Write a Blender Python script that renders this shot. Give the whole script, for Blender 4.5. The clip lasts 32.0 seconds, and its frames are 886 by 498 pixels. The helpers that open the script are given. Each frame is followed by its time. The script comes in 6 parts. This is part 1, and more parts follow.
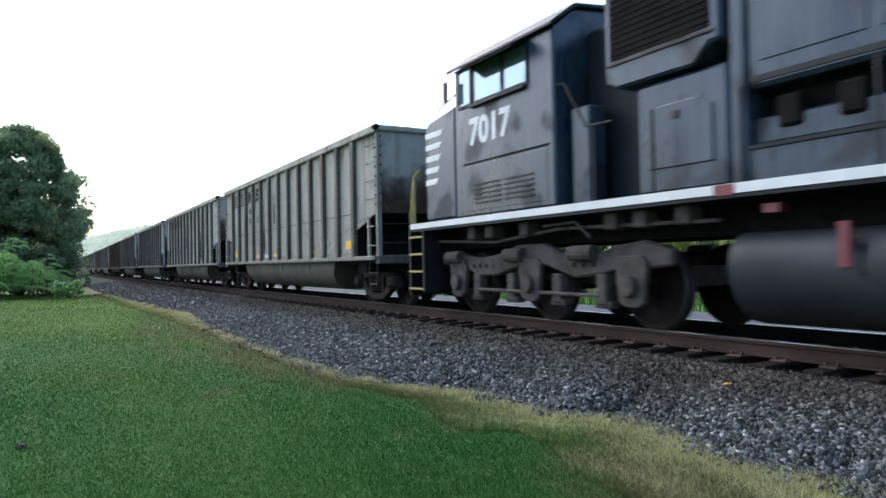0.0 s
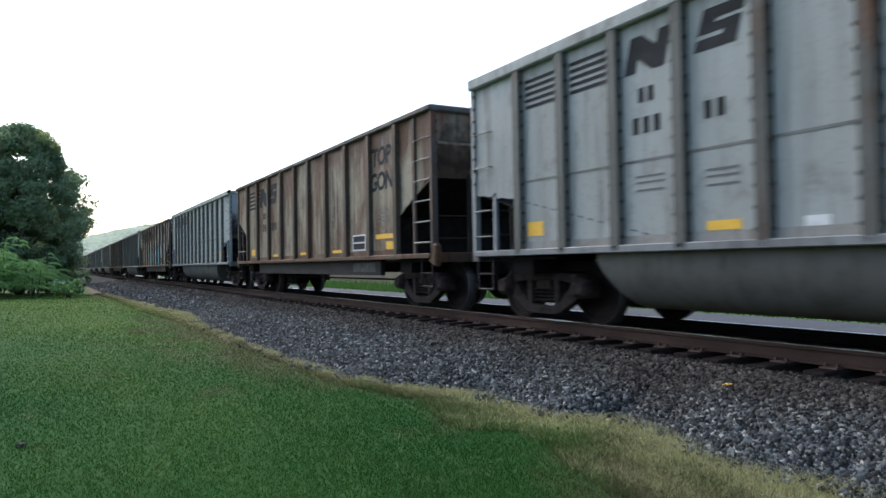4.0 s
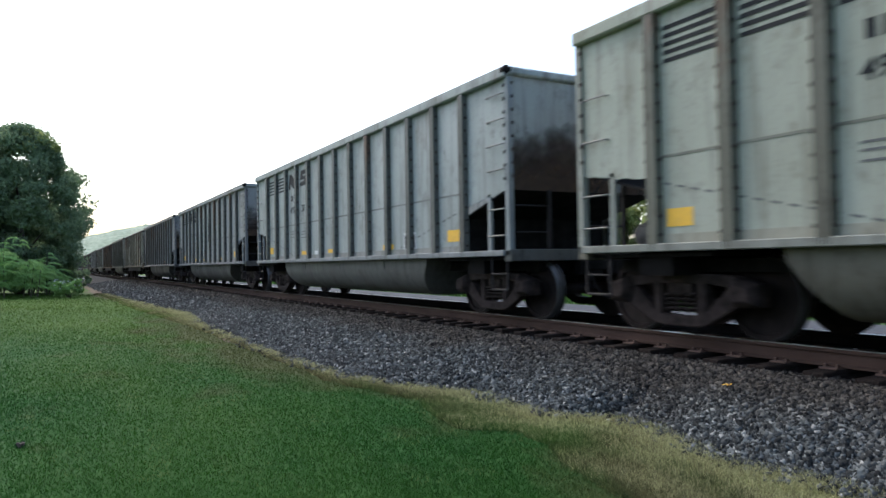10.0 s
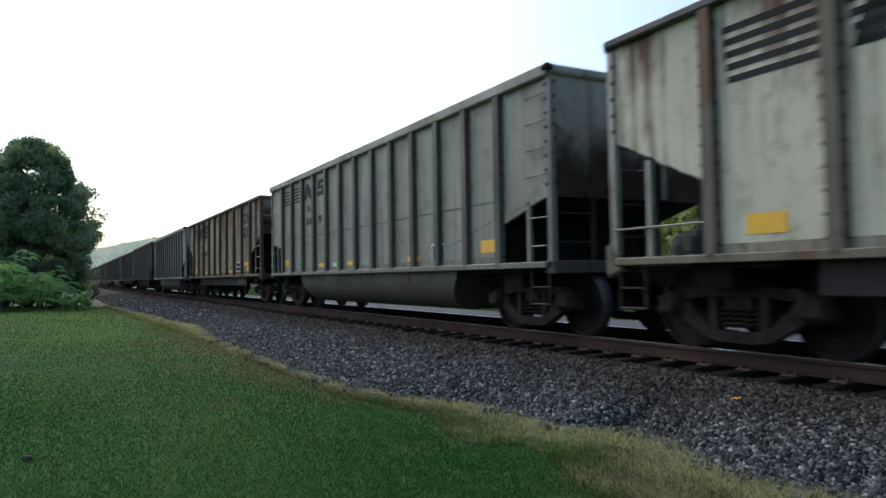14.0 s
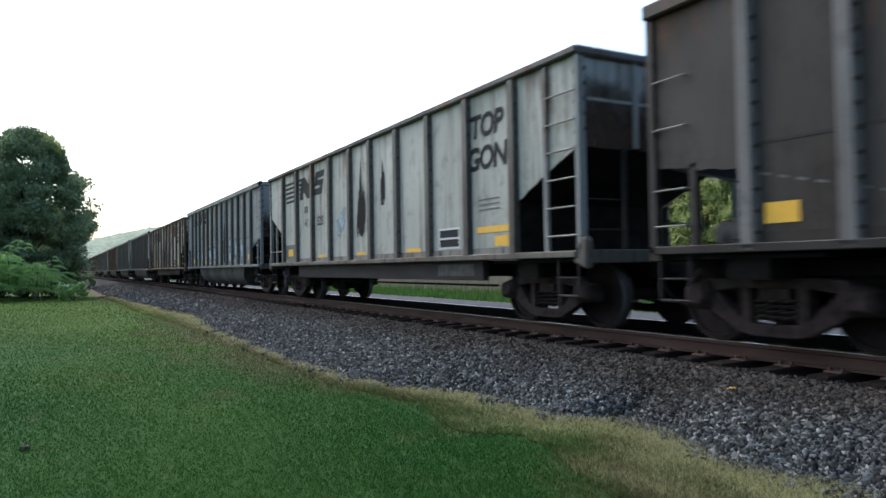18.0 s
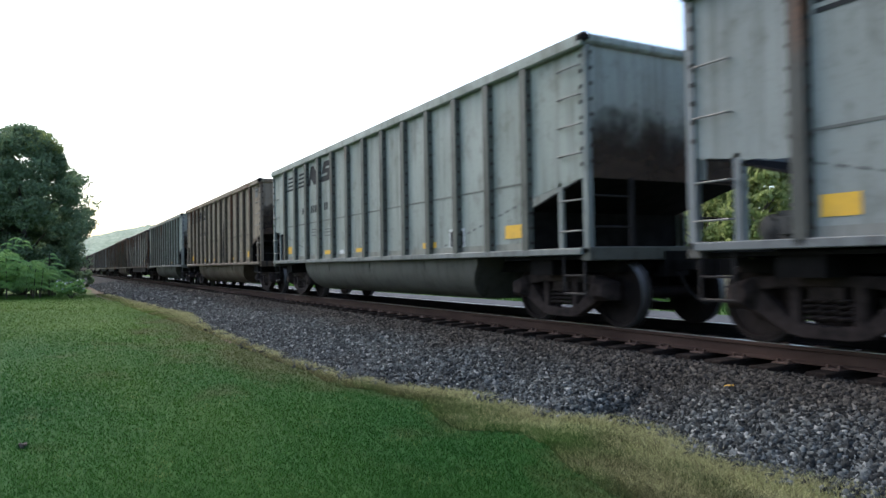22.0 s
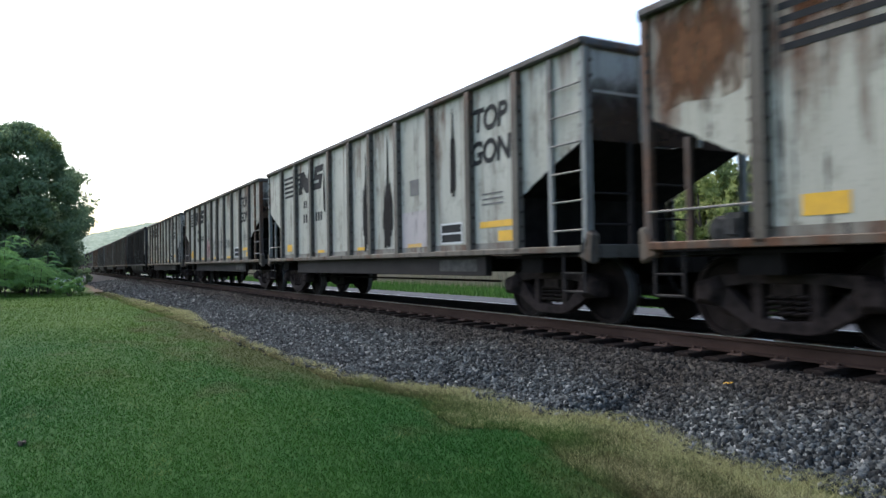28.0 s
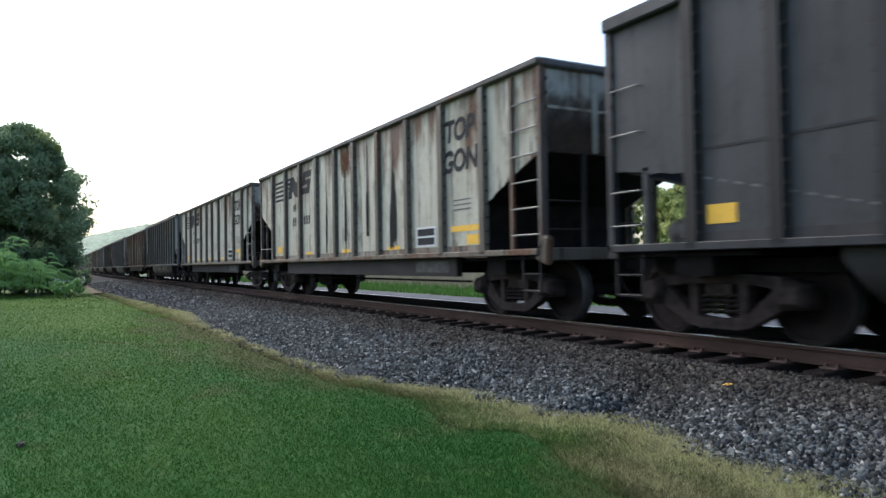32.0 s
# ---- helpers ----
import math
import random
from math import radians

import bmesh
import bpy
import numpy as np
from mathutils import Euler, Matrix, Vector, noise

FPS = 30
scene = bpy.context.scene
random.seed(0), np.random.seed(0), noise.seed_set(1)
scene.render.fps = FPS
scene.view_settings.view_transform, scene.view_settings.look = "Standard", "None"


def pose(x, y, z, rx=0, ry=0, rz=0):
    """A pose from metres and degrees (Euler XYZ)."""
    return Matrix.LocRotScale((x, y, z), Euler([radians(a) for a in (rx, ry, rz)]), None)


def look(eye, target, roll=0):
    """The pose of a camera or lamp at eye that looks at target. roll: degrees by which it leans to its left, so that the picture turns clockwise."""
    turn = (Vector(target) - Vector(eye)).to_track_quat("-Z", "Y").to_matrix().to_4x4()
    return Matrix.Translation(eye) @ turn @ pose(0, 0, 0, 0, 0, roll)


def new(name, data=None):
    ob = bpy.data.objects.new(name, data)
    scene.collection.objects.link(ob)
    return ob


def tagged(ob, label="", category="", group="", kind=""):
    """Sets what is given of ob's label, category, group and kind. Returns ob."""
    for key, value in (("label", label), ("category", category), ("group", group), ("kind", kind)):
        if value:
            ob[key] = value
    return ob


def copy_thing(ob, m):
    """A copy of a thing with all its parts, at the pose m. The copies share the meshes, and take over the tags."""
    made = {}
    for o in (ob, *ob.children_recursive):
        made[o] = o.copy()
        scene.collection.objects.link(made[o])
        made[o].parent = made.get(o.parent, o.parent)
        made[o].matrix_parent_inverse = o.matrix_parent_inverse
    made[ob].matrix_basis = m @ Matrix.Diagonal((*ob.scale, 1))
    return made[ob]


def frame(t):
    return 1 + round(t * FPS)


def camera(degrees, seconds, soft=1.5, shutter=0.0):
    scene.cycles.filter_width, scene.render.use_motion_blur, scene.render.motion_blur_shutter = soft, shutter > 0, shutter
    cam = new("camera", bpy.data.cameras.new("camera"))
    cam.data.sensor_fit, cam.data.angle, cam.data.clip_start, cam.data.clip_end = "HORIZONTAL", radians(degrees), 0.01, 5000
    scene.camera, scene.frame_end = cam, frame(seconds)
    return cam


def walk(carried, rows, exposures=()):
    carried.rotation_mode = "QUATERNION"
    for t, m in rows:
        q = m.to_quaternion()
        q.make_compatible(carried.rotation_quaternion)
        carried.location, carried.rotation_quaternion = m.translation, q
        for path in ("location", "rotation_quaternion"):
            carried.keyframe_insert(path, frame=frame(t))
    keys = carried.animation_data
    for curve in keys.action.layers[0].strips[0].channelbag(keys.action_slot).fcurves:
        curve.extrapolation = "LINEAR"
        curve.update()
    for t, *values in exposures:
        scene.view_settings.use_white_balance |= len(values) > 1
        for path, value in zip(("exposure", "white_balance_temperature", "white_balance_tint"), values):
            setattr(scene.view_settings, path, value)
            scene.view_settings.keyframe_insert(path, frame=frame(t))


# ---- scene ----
# ---- camera ----
cam = camera(64.46, 32.0, soft=1.5, shutter=0.16)
EYE = (0.0, 0.0, 0.814)


def aim(yaw, pitch, lean):
    a, b = radians(yaw), radians(pitch)
    way = Vector((-math.cos(a) * math.cos(b), math.sin(a) * math.cos(b), math.sin(b)))
    return look(EYE, Vector(EYE) + way * 10, -lean)


walk(cam, [(t, aim(*a)) for t, *a in (
    (0.0, 29.06, 1.505, 0.45), (2.0, 29.058, 1.507, 0.44), (3.5, 29.045, 1.50, 0.35), (5.5, 29.049, 1.507, 0.30),
    (8.0, 29.049, 1.507, 0.30), (10.0, 29.049, 1.507, 0.30), (10.5, 29.042, 1.54, 0.30), (11.0, 28.982, 1.91, 0.275),
    (11.5, 28.883, 2.297, 0.265), (12.0, 28.71, 2.635, 0.29), (12.5, 28.565, 2.782, 0.295), (13.0, 28.518, 2.755, 0.275),
    (13.5, 28.488, 2.656, 0.265), (14.0, 28.495, 2.555, 0.31), (14.5, 28.505, 2.426, 0.31), (16.5, 28.714, 1.93, 0.265),
    (18.0, 28.769, 1.769, 0.285), (20.0, 28.842, 1.635, 0.297), (22.0, 28.898, 1.572, 0.292), (25.0, 28.936, 1.553, 0.314),
    (27.5, 28.981, 1.405, 0.307), (29.5, 29.014, 1.384, 0.327), (30.5, 29.032, 1.403, 0.339), (32.0, 29.026, 1.49, 0.28))],
    exposures=((0.0, 0.3, 5700, 8), (1.0, 0.24, 5740, 8), (2.0, 0.1, 5740, 8), (3.0, 0.02, 5720, 8), (5.5, 0.0, 5870, 8), (12.8, 0.0, 5870, 8), (13.2, -0.12, 5870, 8), (13.6, -0.4, 5820, 7), (14.0, -0.5, 5820, 7), (16.5, -0.45, 5820, 7),
               (17.0, -0.32, 5820, 7), (17.6, -0.08, 5870, 8), (18.5, -0.06, 5870, 8), (20.5, -0.05, 5870, 8), (21.5, 0.0, 5870, 8), (25.5, 0.02, 5870, 8), (28.0, -0.02, 5870, 8), (29.0, -0.06, 5870, 8),
               (30.8, -0.08, 5870, 8), (32.0, 0.14, 5870, 8)))

# ---- light ----
world = bpy.data.worlds.new("sky")
scene.world = world
world.use_nodes = True
wn = world.node_tree
sky = wn.nodes.new("ShaderNodeTexSky")
sky.sky_type, sky.sun_disc = "NISHITA", False
SUN_ELEVATION, SUN_AZIMUTH = radians(46), radians(192)
sky.sun_elevation, sky.sun_rotation = SUN_ELEVATION, radians(90) - SUN_AZIMUTH
sky.air_density, sky.dust_density, sky.ozone_density = 1.0, 4.5, 1.0
wn.links.new(sky.outputs[0], wn.nodes["Background"].inputs[0])
wn.nodes["Background"].inputs[1].default_value = 0.345
sun_lamp = bpy.data.lights.new("sun", "SUN")
sun_lamp.energy, sun_lamp.angle, sun_lamp.color = 0.5, radians(24), (1.0, 0.95, 0.86)
sun = new("sun", sun_lamp)
sun.matrix_world = look((0, 0, 0), (-math.cos(SUN_ELEVATION) * math.cos(SUN_AZIMUTH),
                                    -math.cos(SUN_ELEVATION) * math.sin(SUN_AZIMUTH), -math.sin(SUN_ELEVATION)))
scene.view_settings.exposure = 0.0

# ---- plan ----
CAR = 16.18                # coupled length of a car
NEAR_RAIL, MIDDLE = 6.72, 7.47   # y of the near rail and of the track's middle
CANT = 0.77                # degrees by which the track leans to the lawn
LAWN = -0.65               # height of the lawn below the rail
TRACK = pose(0, NEAR_RAIL, 0, CANT) @ pose(0, 0.75, 0)


# ---- materials ----
class Nodes:
    """Short ways to wire a node material."""

    def __init__(self, name, rough=0.7, metal=0.0):
        self.m = bpy.data.materials.new(name)
        self.m.use_nodes = True
        self.t = self.m.node_tree
        self.b = self.t.nodes["Principled BSDF"]
        self.b.inputs["Roughness"].default_value = rough
        self.b.inputs["Metallic"].default_value = metal
        self.coord = self.t.nodes.new("ShaderNodeTexCoord").outputs["Object"]

    def put(self, socket, value):
        if hasattr(value, "links"):
            self.t.links.new(value, socket)
        elif isinstance(value, tuple) and len(value) == 3 and socket.type == "RGBA":
            socket.default_value = (*value, 1)
        else:
            socket.default_value = value
        return self

    def noise(self, scale, detail=4.0, stretch=(1, 1, 1), rough=0.55, shift=None):
        mp = self.t.nodes.new("ShaderNodeMapping")
        mp.inputs["Scale"].default_value = stretch
        self.t.links.new(self.coord, mp.inputs["Vector"])
        if shift is not None:
            self.t.links.new(shift, mp.inputs["Location"])
        n = self.t.nodes.new("ShaderNodeTexNoise")
        n.inputs["Scale"].default_value, n.inputs["Detail"].default_value = scale, detail
        n.inputs["Roughness"].default_value = rough
        self.t.links.new(mp.outputs[0], n.inputs["Vector"])
        return n.outputs["Fac"]

    def ramp(self, fac, lo, hi, a=0.0, b=1.0):
        r = self.t.nodes.new("ShaderNodeMapRange")
        for key, v in (("From Min", lo), ("From Max", hi), ("To Min", a), ("To Max", b)):
            self.put(r.inputs[key], v)
        self.t.links.new(fac, r.inputs["Value"])
        return r.outputs[0]

    def mix(self, fac, a, b, mode="MIX"):
        x = self.t.nodes.new("ShaderNodeMix")
        x.data_type, x.blend_type = "RGBA", mode
        self.put(x.inputs[0], fac), self.put(x.inputs[6], a), self.put(x.inputs[7], b)
        return x.outputs[2]

    def math(self, op, a, b=0.0):
        x = self.t.nodes.new("ShaderNodeMath")
        x.operation = op
        self.put(x.inputs[0], a), self.put(x.inputs[1], b)
        return x.outputs[0]

    def layer(self, key):
        x = self.t.nodes.new("ShaderNodeAttribute")
        x.attribute_name = key
        return x.outputs["Fac"]

    def info(self, key):
        return self.t.nodes.new("ShaderNodeObjectInfo").outputs[key]

    def island(self):
        return self.t.nodes.new("ShaderNodeNewGeometry").outputs["Random Per Island"]

    def color(self, value):
        return self.put(self.b.inputs["Base Color"], value)

    def thin(self, share):
        """Lets part of the light through, as leaves do."""
        t, x = self.t.nodes.new("ShaderNodeBsdfTranslucent"), self.t.nodes.new("ShaderNodeMixShader")
        source = self.b.inputs["Base Color"].links[0].from_socket
        self.t.links.new(source, t.inputs["Color"])
        x.inputs[0].default_value = share
        self.t.links.new(self.b.outputs[0], x.inputs[1])
        self.t.links.new(t.outputs[0], x.inputs[2])
        self.t.links.new(x.outputs[0], self.t.nodes["Material Output"].inputs["Surface"])
        return self

    def bump(self, fac, strength, distance=0.01):
        x = self.t.nodes.new("ShaderNodeBump")
        x.inputs["Strength"].default_value, x.inputs["Distance"].default_value = strength, distance
        self.t.links.new(fac, x.inputs["Height"])
        self.t.links.new(x.outputs[0], self.b.inputs["Normal"])
        return self


def simple(name, a, b, scale=6.0, rough=0.7, metal=0.0, bump=0.15, stretch=(1, 1, 1), gloss=0.5):
    n = Nodes(name, rough, metal)
    n.b.inputs["Specular IOR Level"].default_value = gloss
    f = n.noise(scale, 5, stretch)
    n.color(n.mix(n.ramp(f, 0.3, 0.7), a, b)).bump(n.noise(scale * 5, 4, stretch), bump)
    return n.m


def car_paint():
    """Weathered car paint: the object's colour, with rust by its alpha, coal dust and streaks running down."""
    n = Nodes("weathered_car_paint", 0.62)
    n.b.inputs["Specular IOR Level"].default_value = 0.25
    base, rust_amount, rnd = n.info("Color"), n.info("Alpha"), n.info("Random")
    shift = n.math("MULTIPLY", rnd, 37.0)
    broad = n.noise(0.9, 4, (1, 1, 0.6), shift=shift)
    streak = n.noise(2.6, 5, (2.4, 2.4, 0.14), 0.6, shift=shift)
    fine = n.noise(22, 5, shift=shift)
    grime = n.noise(3.5, 6, (1, 1, 0.8), 0.7, shift=shift)
    col = n.mix(n.ramp(broad, 0.32, 0.7, 0.0, 0.35), base, n.mix(1.0, base, (0.6, 0.55, 0.48), "MULTIPLY"))
    col = n.mix(n.ramp(streak, 0.5, 0.7, 0.0, 0.5), col, n.mix(1.0, base, (0.22, 0.2, 0.18), "MULTIPLY"))
    col = n.mix(n.ramp(grime, 0.53, 0.68, 0.0, 0.5), col, n.mix(1.0, base, (0.35, 0.31, 0.27), "MULTIPLY"))
    rust = n.math("ADD", n.noise(1.0, 6, (1, 1, 0.45), 0.65, shift=shift), n.math("MULTIPLY", streak, 0.45))
    sep = n.t.nodes.new("ShaderNodeSeparateXYZ")
    n.t.links.new(n.coord, sep.inputs[0])
    rust = n.math("ADD", rust, n.ramp(sep.outputs[2], 2.3, 3.7, 0.0, 0.14))
    edge = n.math("SUBTRACT", 1.05, n.math("MULTIPLY", rust_amount, 0.5))
    rusty = n.ramp(n.math("SUBTRACT", rust, edge), -0.1, 0.08)
    col = n.mix(n.math("MULTIPLY", rusty, n.ramp(rust_amount, 0.0, 0.15)), col, n.mix(n.ramp(fine, 0.3, 0.7), (0.055, 0.026, 0.014), (0.15, 0.068, 0.032)))
    col = n.mix(n.ramp(fine, 0.55, 0.8, 0.0, 0.35), col, n.mix(1.0, base, (0.3, 0.27, 0.25), "MULTIPLY"))
    runs = n.math("ADD", n.noise(4.2, 4, (1.6, 1.6, 0.07), 0.6, shift=shift), n.ramp(grime, 0.3, 0.7, -0.06, 0.06))
    col = n.mix(n.math("MULTIPLY", n.ramp(runs, 0.59, 0.65, 0.0, 0.8), n.ramp(rust_amount, 0.1, 0.38)), col, (0.022, 0.019, 0.018))
    n.color(col).put(n.b.inputs["Roughness"], n.ramp(broad, 0.3, 0.7, 0.45, 0.75))
    n.bump(n.math("ADD", broad, n.math("MULTIPLY", fine, 0.1)), 0.4, 0.035)
    return n.m


def patchy(name, a, b, lo=0.42, hi=0.52, scale=3.0, stretch=(1, 1, 0.35), fade=0.0, rise=0.0):
    """A stain or thin coat of paint that breaks up, and fades to its edge, and lets what is under it show."""
    n = Nodes(name, 0.85)
    n.b.inputs["Specular IOR Level"].default_value = 0.12
    cover = n.noise(scale, 6, stretch, 0.65, shift=n.math("MULTIPLY", n.info("Random"), 31.0))
    if fade:
        d = n.t.nodes.new("ShaderNodeVectorMath")
        d.operation = "DISTANCE"
        d.inputs[1].default_value = (0.5, 0.5, 0.5)
        m = n.t.nodes.new("ShaderNodeMapping")
        m.inputs["Scale"].default_value, m.inputs["Location"].default_value = (1, 0, 1), (0, 0.5, 0)
        n.t.links.new(n.t.nodes["Texture Coordinate"].outputs["Generated"], m.inputs["Vector"])
        n.t.links.new(m.outputs[0], d.inputs[0])
        cover = n.math("SUBTRACT", cover, n.ramp(d.outputs["Value"], 0.12, 0.5, -0.1, fade))
    if rise:
        sep = n.t.nodes.new("ShaderNodeSeparateXYZ")
        n.t.links.new(n.t.nodes["Texture Coordinate"].outputs["Generated"], sep.inputs[0])
        cover = n.math("SUBTRACT", cover, n.ramp(sep.outputs[2], 0.1, 1.0, -0.2, rise))
    n.color(n.mix(n.noise(7, 4), a, b)).put(n.b.inputs["Alpha"], n.ramp(cover, lo, hi))
    return n.m


def ground_mix(name, a, b, c, scale, rough=0.95):
    n = Nodes(name, rough)
    n.b.inputs["Specular IOR Level"].default_value = 0.1
    f, g = n.noise(scale, 5), n.noise(scale * 12, 5)
    n.color(n.mix(n.ramp(g, 0.35, 0.7), n.mix(n.ramp(f, 0.35, 0.65), a, b), c)).bump(g, 0.5, 0.02)
    return n.m


def blades_mat(name, a, b, dry, lo=0.55, hi=0.75):
    n = Nodes(name, 0.9)
    n.b.inputs["Specular IOR Level"].default_value = 0.08
    patch = n.noise(0.7, 4)
    col = n.mix(n.island(), a, b)
    n.color(n.mix(n.ramp(patch, lo, hi, 0.0, 0.5), col, dry))
    return n.thin(0.3).m


def leaf_mat(name, a, b, c):
    n = Nodes(name, 0.8)
    n.b.inputs["Specular IOR Level"].default_value = 0.15
    n.color(n.mix(n.ramp(n.noise(0.5, 3), 0.35, 0.7), n.mix(n.island(), a, b), c))
    return n.thin(0.42).m


PAINT = car_paint()
UNDER = simple("near_black_underframe_steel", (0.006, 0.0055, 0.0052), (0.015, 0.013, 0.012), 5, 0.9, gloss=0.1)
TRUCK_M = simple("rusty_cast_truck_steel", (0.013, 0.0092, 0.0083), (0.056, 0.04, 0.035), 7, 0.9, 0, 0.4, gloss=0.2)
WHEEL_M = simple("dark_wheel_steel", (0.009, 0.0062, 0.0055), (0.024, 0.0165, 0.0145), 4, 0.75, gloss=0.15)
TREAD_M = simple("polished_tread_steel", (0.09, 0.085, 0.08), (0.15, 0.145, 0.14), 8, 0.5, 0.45)
NEAR_BLACK = simple("near_black_sheet", (0.008, 0.0075, 0.0075), (0.02, 0.018, 0.017), 4, 0.95, gloss=0.1)
YELLOW = simple("faded_yellow_reflector", (0.82, 0.47, 0.02), (0.66, 0.37, 0.03), 9, 0.5)
WHITE_MARK = simple("dull_white_marking", (0.7, 0.7, 0.68), (0.5, 0.5, 0.48), 9, 0.6)
BLACK_MARK = simple("faded_black_lettering", (0.016, 0.017, 0.018), (0.04, 0.04, 0.041), 3, 0.75, gloss=0.12)
GREY_MARK = simple("faded_grey_lettering", (0.07, 0.07, 0.07), (0.13, 0.13, 0.125), 5, 0.6)
RAIL_M = simple("rusty_rail_steel", (0.045, 0.025, 0.018), (0.08, 0.048, 0.035), 4, 0.85, 0.0, 0.2, (0.3, 1, 1), 0.2)
# Shade on the rails' inner faces is put into this black colour.
GAUGE_SHADE_M = simple("shade_black_gauge_side", (0.005, 0.0048, 0.005), (0.012, 0.011, 0.011), 4, 0.8, 0, 0.1, gloss=0.1)
RAILTOP_M = simple("polished_rail_head", (0.62, 0.62, 0.64), (0.7, 0.7, 0.7), 4, 0.3, 1.0, 0.01)
TIE_M = simple("weathered_creosoted_wood", (0.011, 0.0085, 0.007), (0.036, 0.027, 0.022), 5, 0.95, 0, 0.6, (8, 0.6, 8), 0.1)
STEEL_M = simple("rusty_plate", (0.08, 0.045, 0.03), (0.12, 0.07, 0.05), 9, 0.8)


# ---- mesh helpers ----
def box(bm, x0, x1, y0, y1, z0, z1):
    v = [bm.verts.new((x, y, z)) for x in (x0, x1) for y in (y0, y1) for z in (z0, z1)]
    for f in ((0, 1, 3, 2), (4, 6, 7, 5), (0, 4, 5, 1), (2, 3, 7, 6), (0, 2, 6, 4), (1, 5, 7, 3)):
        bm.faces.new([v[i] for i in f])
    return v


def prism(bm, outline, lo, hi, axis="y"):
    """An outline of (a, b) drawn out along an axis: y takes (x, z), x takes (y, z), z takes (x, y)."""
    def at(a, b, c):
        return {"y": (a, c, b), "x": (c, a, b), "z": (a, b, c)}[axis]
    p = [bm.verts.new(at(a, b, lo)) for a, b in outline]
    r = [bm.verts.new(at(a, b, hi)) for a, b in outline]
    n = len(outline)
    bm.faces.new(p), bm.faces.new(r[::-1])
    for i in range(n):
        bm.faces.new((p[i], r[i], r[(i + 1) % n], p[(i + 1) % n]))


def rod(bm, a, b, r, n=8, r2=None):
    a, b = Vector(a), Vector(b)
    d = (b - a).normalized()
    u = d.orthogonal().normalized()
    w = d.cross(u)
    r2 = r if r2 is None else r2
    ring = [[bm.verts.new(c + (u * math.cos(k * math.tau / n) + w * math.sin(k * math.tau / n)) * q) for k in range(n)]
            for c, q in ((a, r), (b, r2))]
    bm.faces.new(ring[0][::-1]), bm.faces.new(ring[1])
    for k in range(n):
        bm.faces.new((ring[0][k], ring[0][(k + 1) % n], ring[1][(k + 1) % n], ring[1][k]))


def pipe(bm, points, r, n=6):
    for a, b in zip(points, points[1:]):
        rod(bm, a, b, r, n)


def lathe(bm, profile, n=32, y=0.0, x=0.0, z=0.0):
    """A profile of (radius, y) turned round an axis along y."""
    rings = [[bm.verts.new((x + q * math.sin(k * math.tau / n), y + d, z + q * math.cos(k * math.tau / n))) for k in range(n)] for q, d in profile]
    for a, b in zip(rings, rings[1:]):
        for k in range(n):
            bm.faces.new((a[k], a[(k + 1) % n], b[(k + 1) % n], b[k]))
    bm.faces.new(rings[0]), bm.faces.new(rings[-1][::-1])


def mesh_of(name, bm, material, bevel=0.0, smooth=False):
    bmesh.ops.recalc_face_normals(bm, faces=bm.faces)
    if bevel:
        bmesh.ops.bevel(bm, geom=[e for e in bm.edges if len(e.link_faces) == 2 and e.calc_face_angle(0) > 0.6],
                        offset=bevel, segments=1, affect="EDGES", clamp_overlap=True)
    me = bpy.data.meshes.new(name)
    bm.to_mesh(me)
    bm.free()
    me.materials.append(material)
    if smooth:
        me.shade_smooth()
    return me


def part(name, bm, material, parent, label="", bevel=0.0, smooth=False):
    ob = new(name, bm if isinstance(bm, bpy.types.Mesh) else mesh_of(name, bm, material, bevel, smooth))
    ob.parent = parent
    return tagged(ob, label)


def boxes(*dims):
    bm = bmesh.new()
    for d in dims:
        box(bm, *d)
    return bm


def made(fn, *a, **k):
    bm = bmesh.new()
    fn(bm, *a, **k)
    return bm


def soup(name, verts, faces, material, kind="", label="", category="", layers=None):
    """One mesh out of arrays of vertices and equal-sized faces."""
    me = bpy.data.meshes.new(name)
    k = faces.shape[1]
    me.vertices.add(len(verts)), me.loops.add(faces.size), me.polygons.add(len(faces))
    me.vertices.foreach_set("co", np.ascontiguousarray(verts, dtype=np.float32).ravel())
    me.loops.foreach_set("vertex_index", np.ascontiguousarray(faces, dtype=np.int32).ravel())
    me.polygons.foreach_set("loop_start", np.arange(0, faces.size, k, dtype=np.int32))
    me.update(calc_edges=True)
    for key, values in (layers or {}).items():
        me.attributes.new(key, "FLOAT", "POINT").data.foreach_set("value", np.ascontiguousarray(values, dtype=np.float32))
    me.materials.append(material)
    return tagged(new(name, me), label, category, kind=kind)


def lettering(text, height, shear=0.0, space=1.0, weight=0.05):
    """A flat mesh of the words, standing in the x-z plane, its middle at the origin."""
    cu = bpy.data.curves.new("words", "FONT")
    cu.body, cu.size, cu.shear, cu.space_character, cu.offset = text, height * 1.4, shear, space, weight * height
    cu.align_x, cu.align_y, cu.extrude = "CENTER", "CENTER", 0.0
    ob = bpy.data.objects.new("words", cu)
    scene.collection.objects.link(ob)
    me = bpy.data.meshes.new_from_object(ob.evaluated_get(bpy.context.evaluated_depsgraph_get()))
    bpy.data.objects.remove(ob)
    me.transform(Matrix.Rotation(radians(90), 4, "X"))
    return me


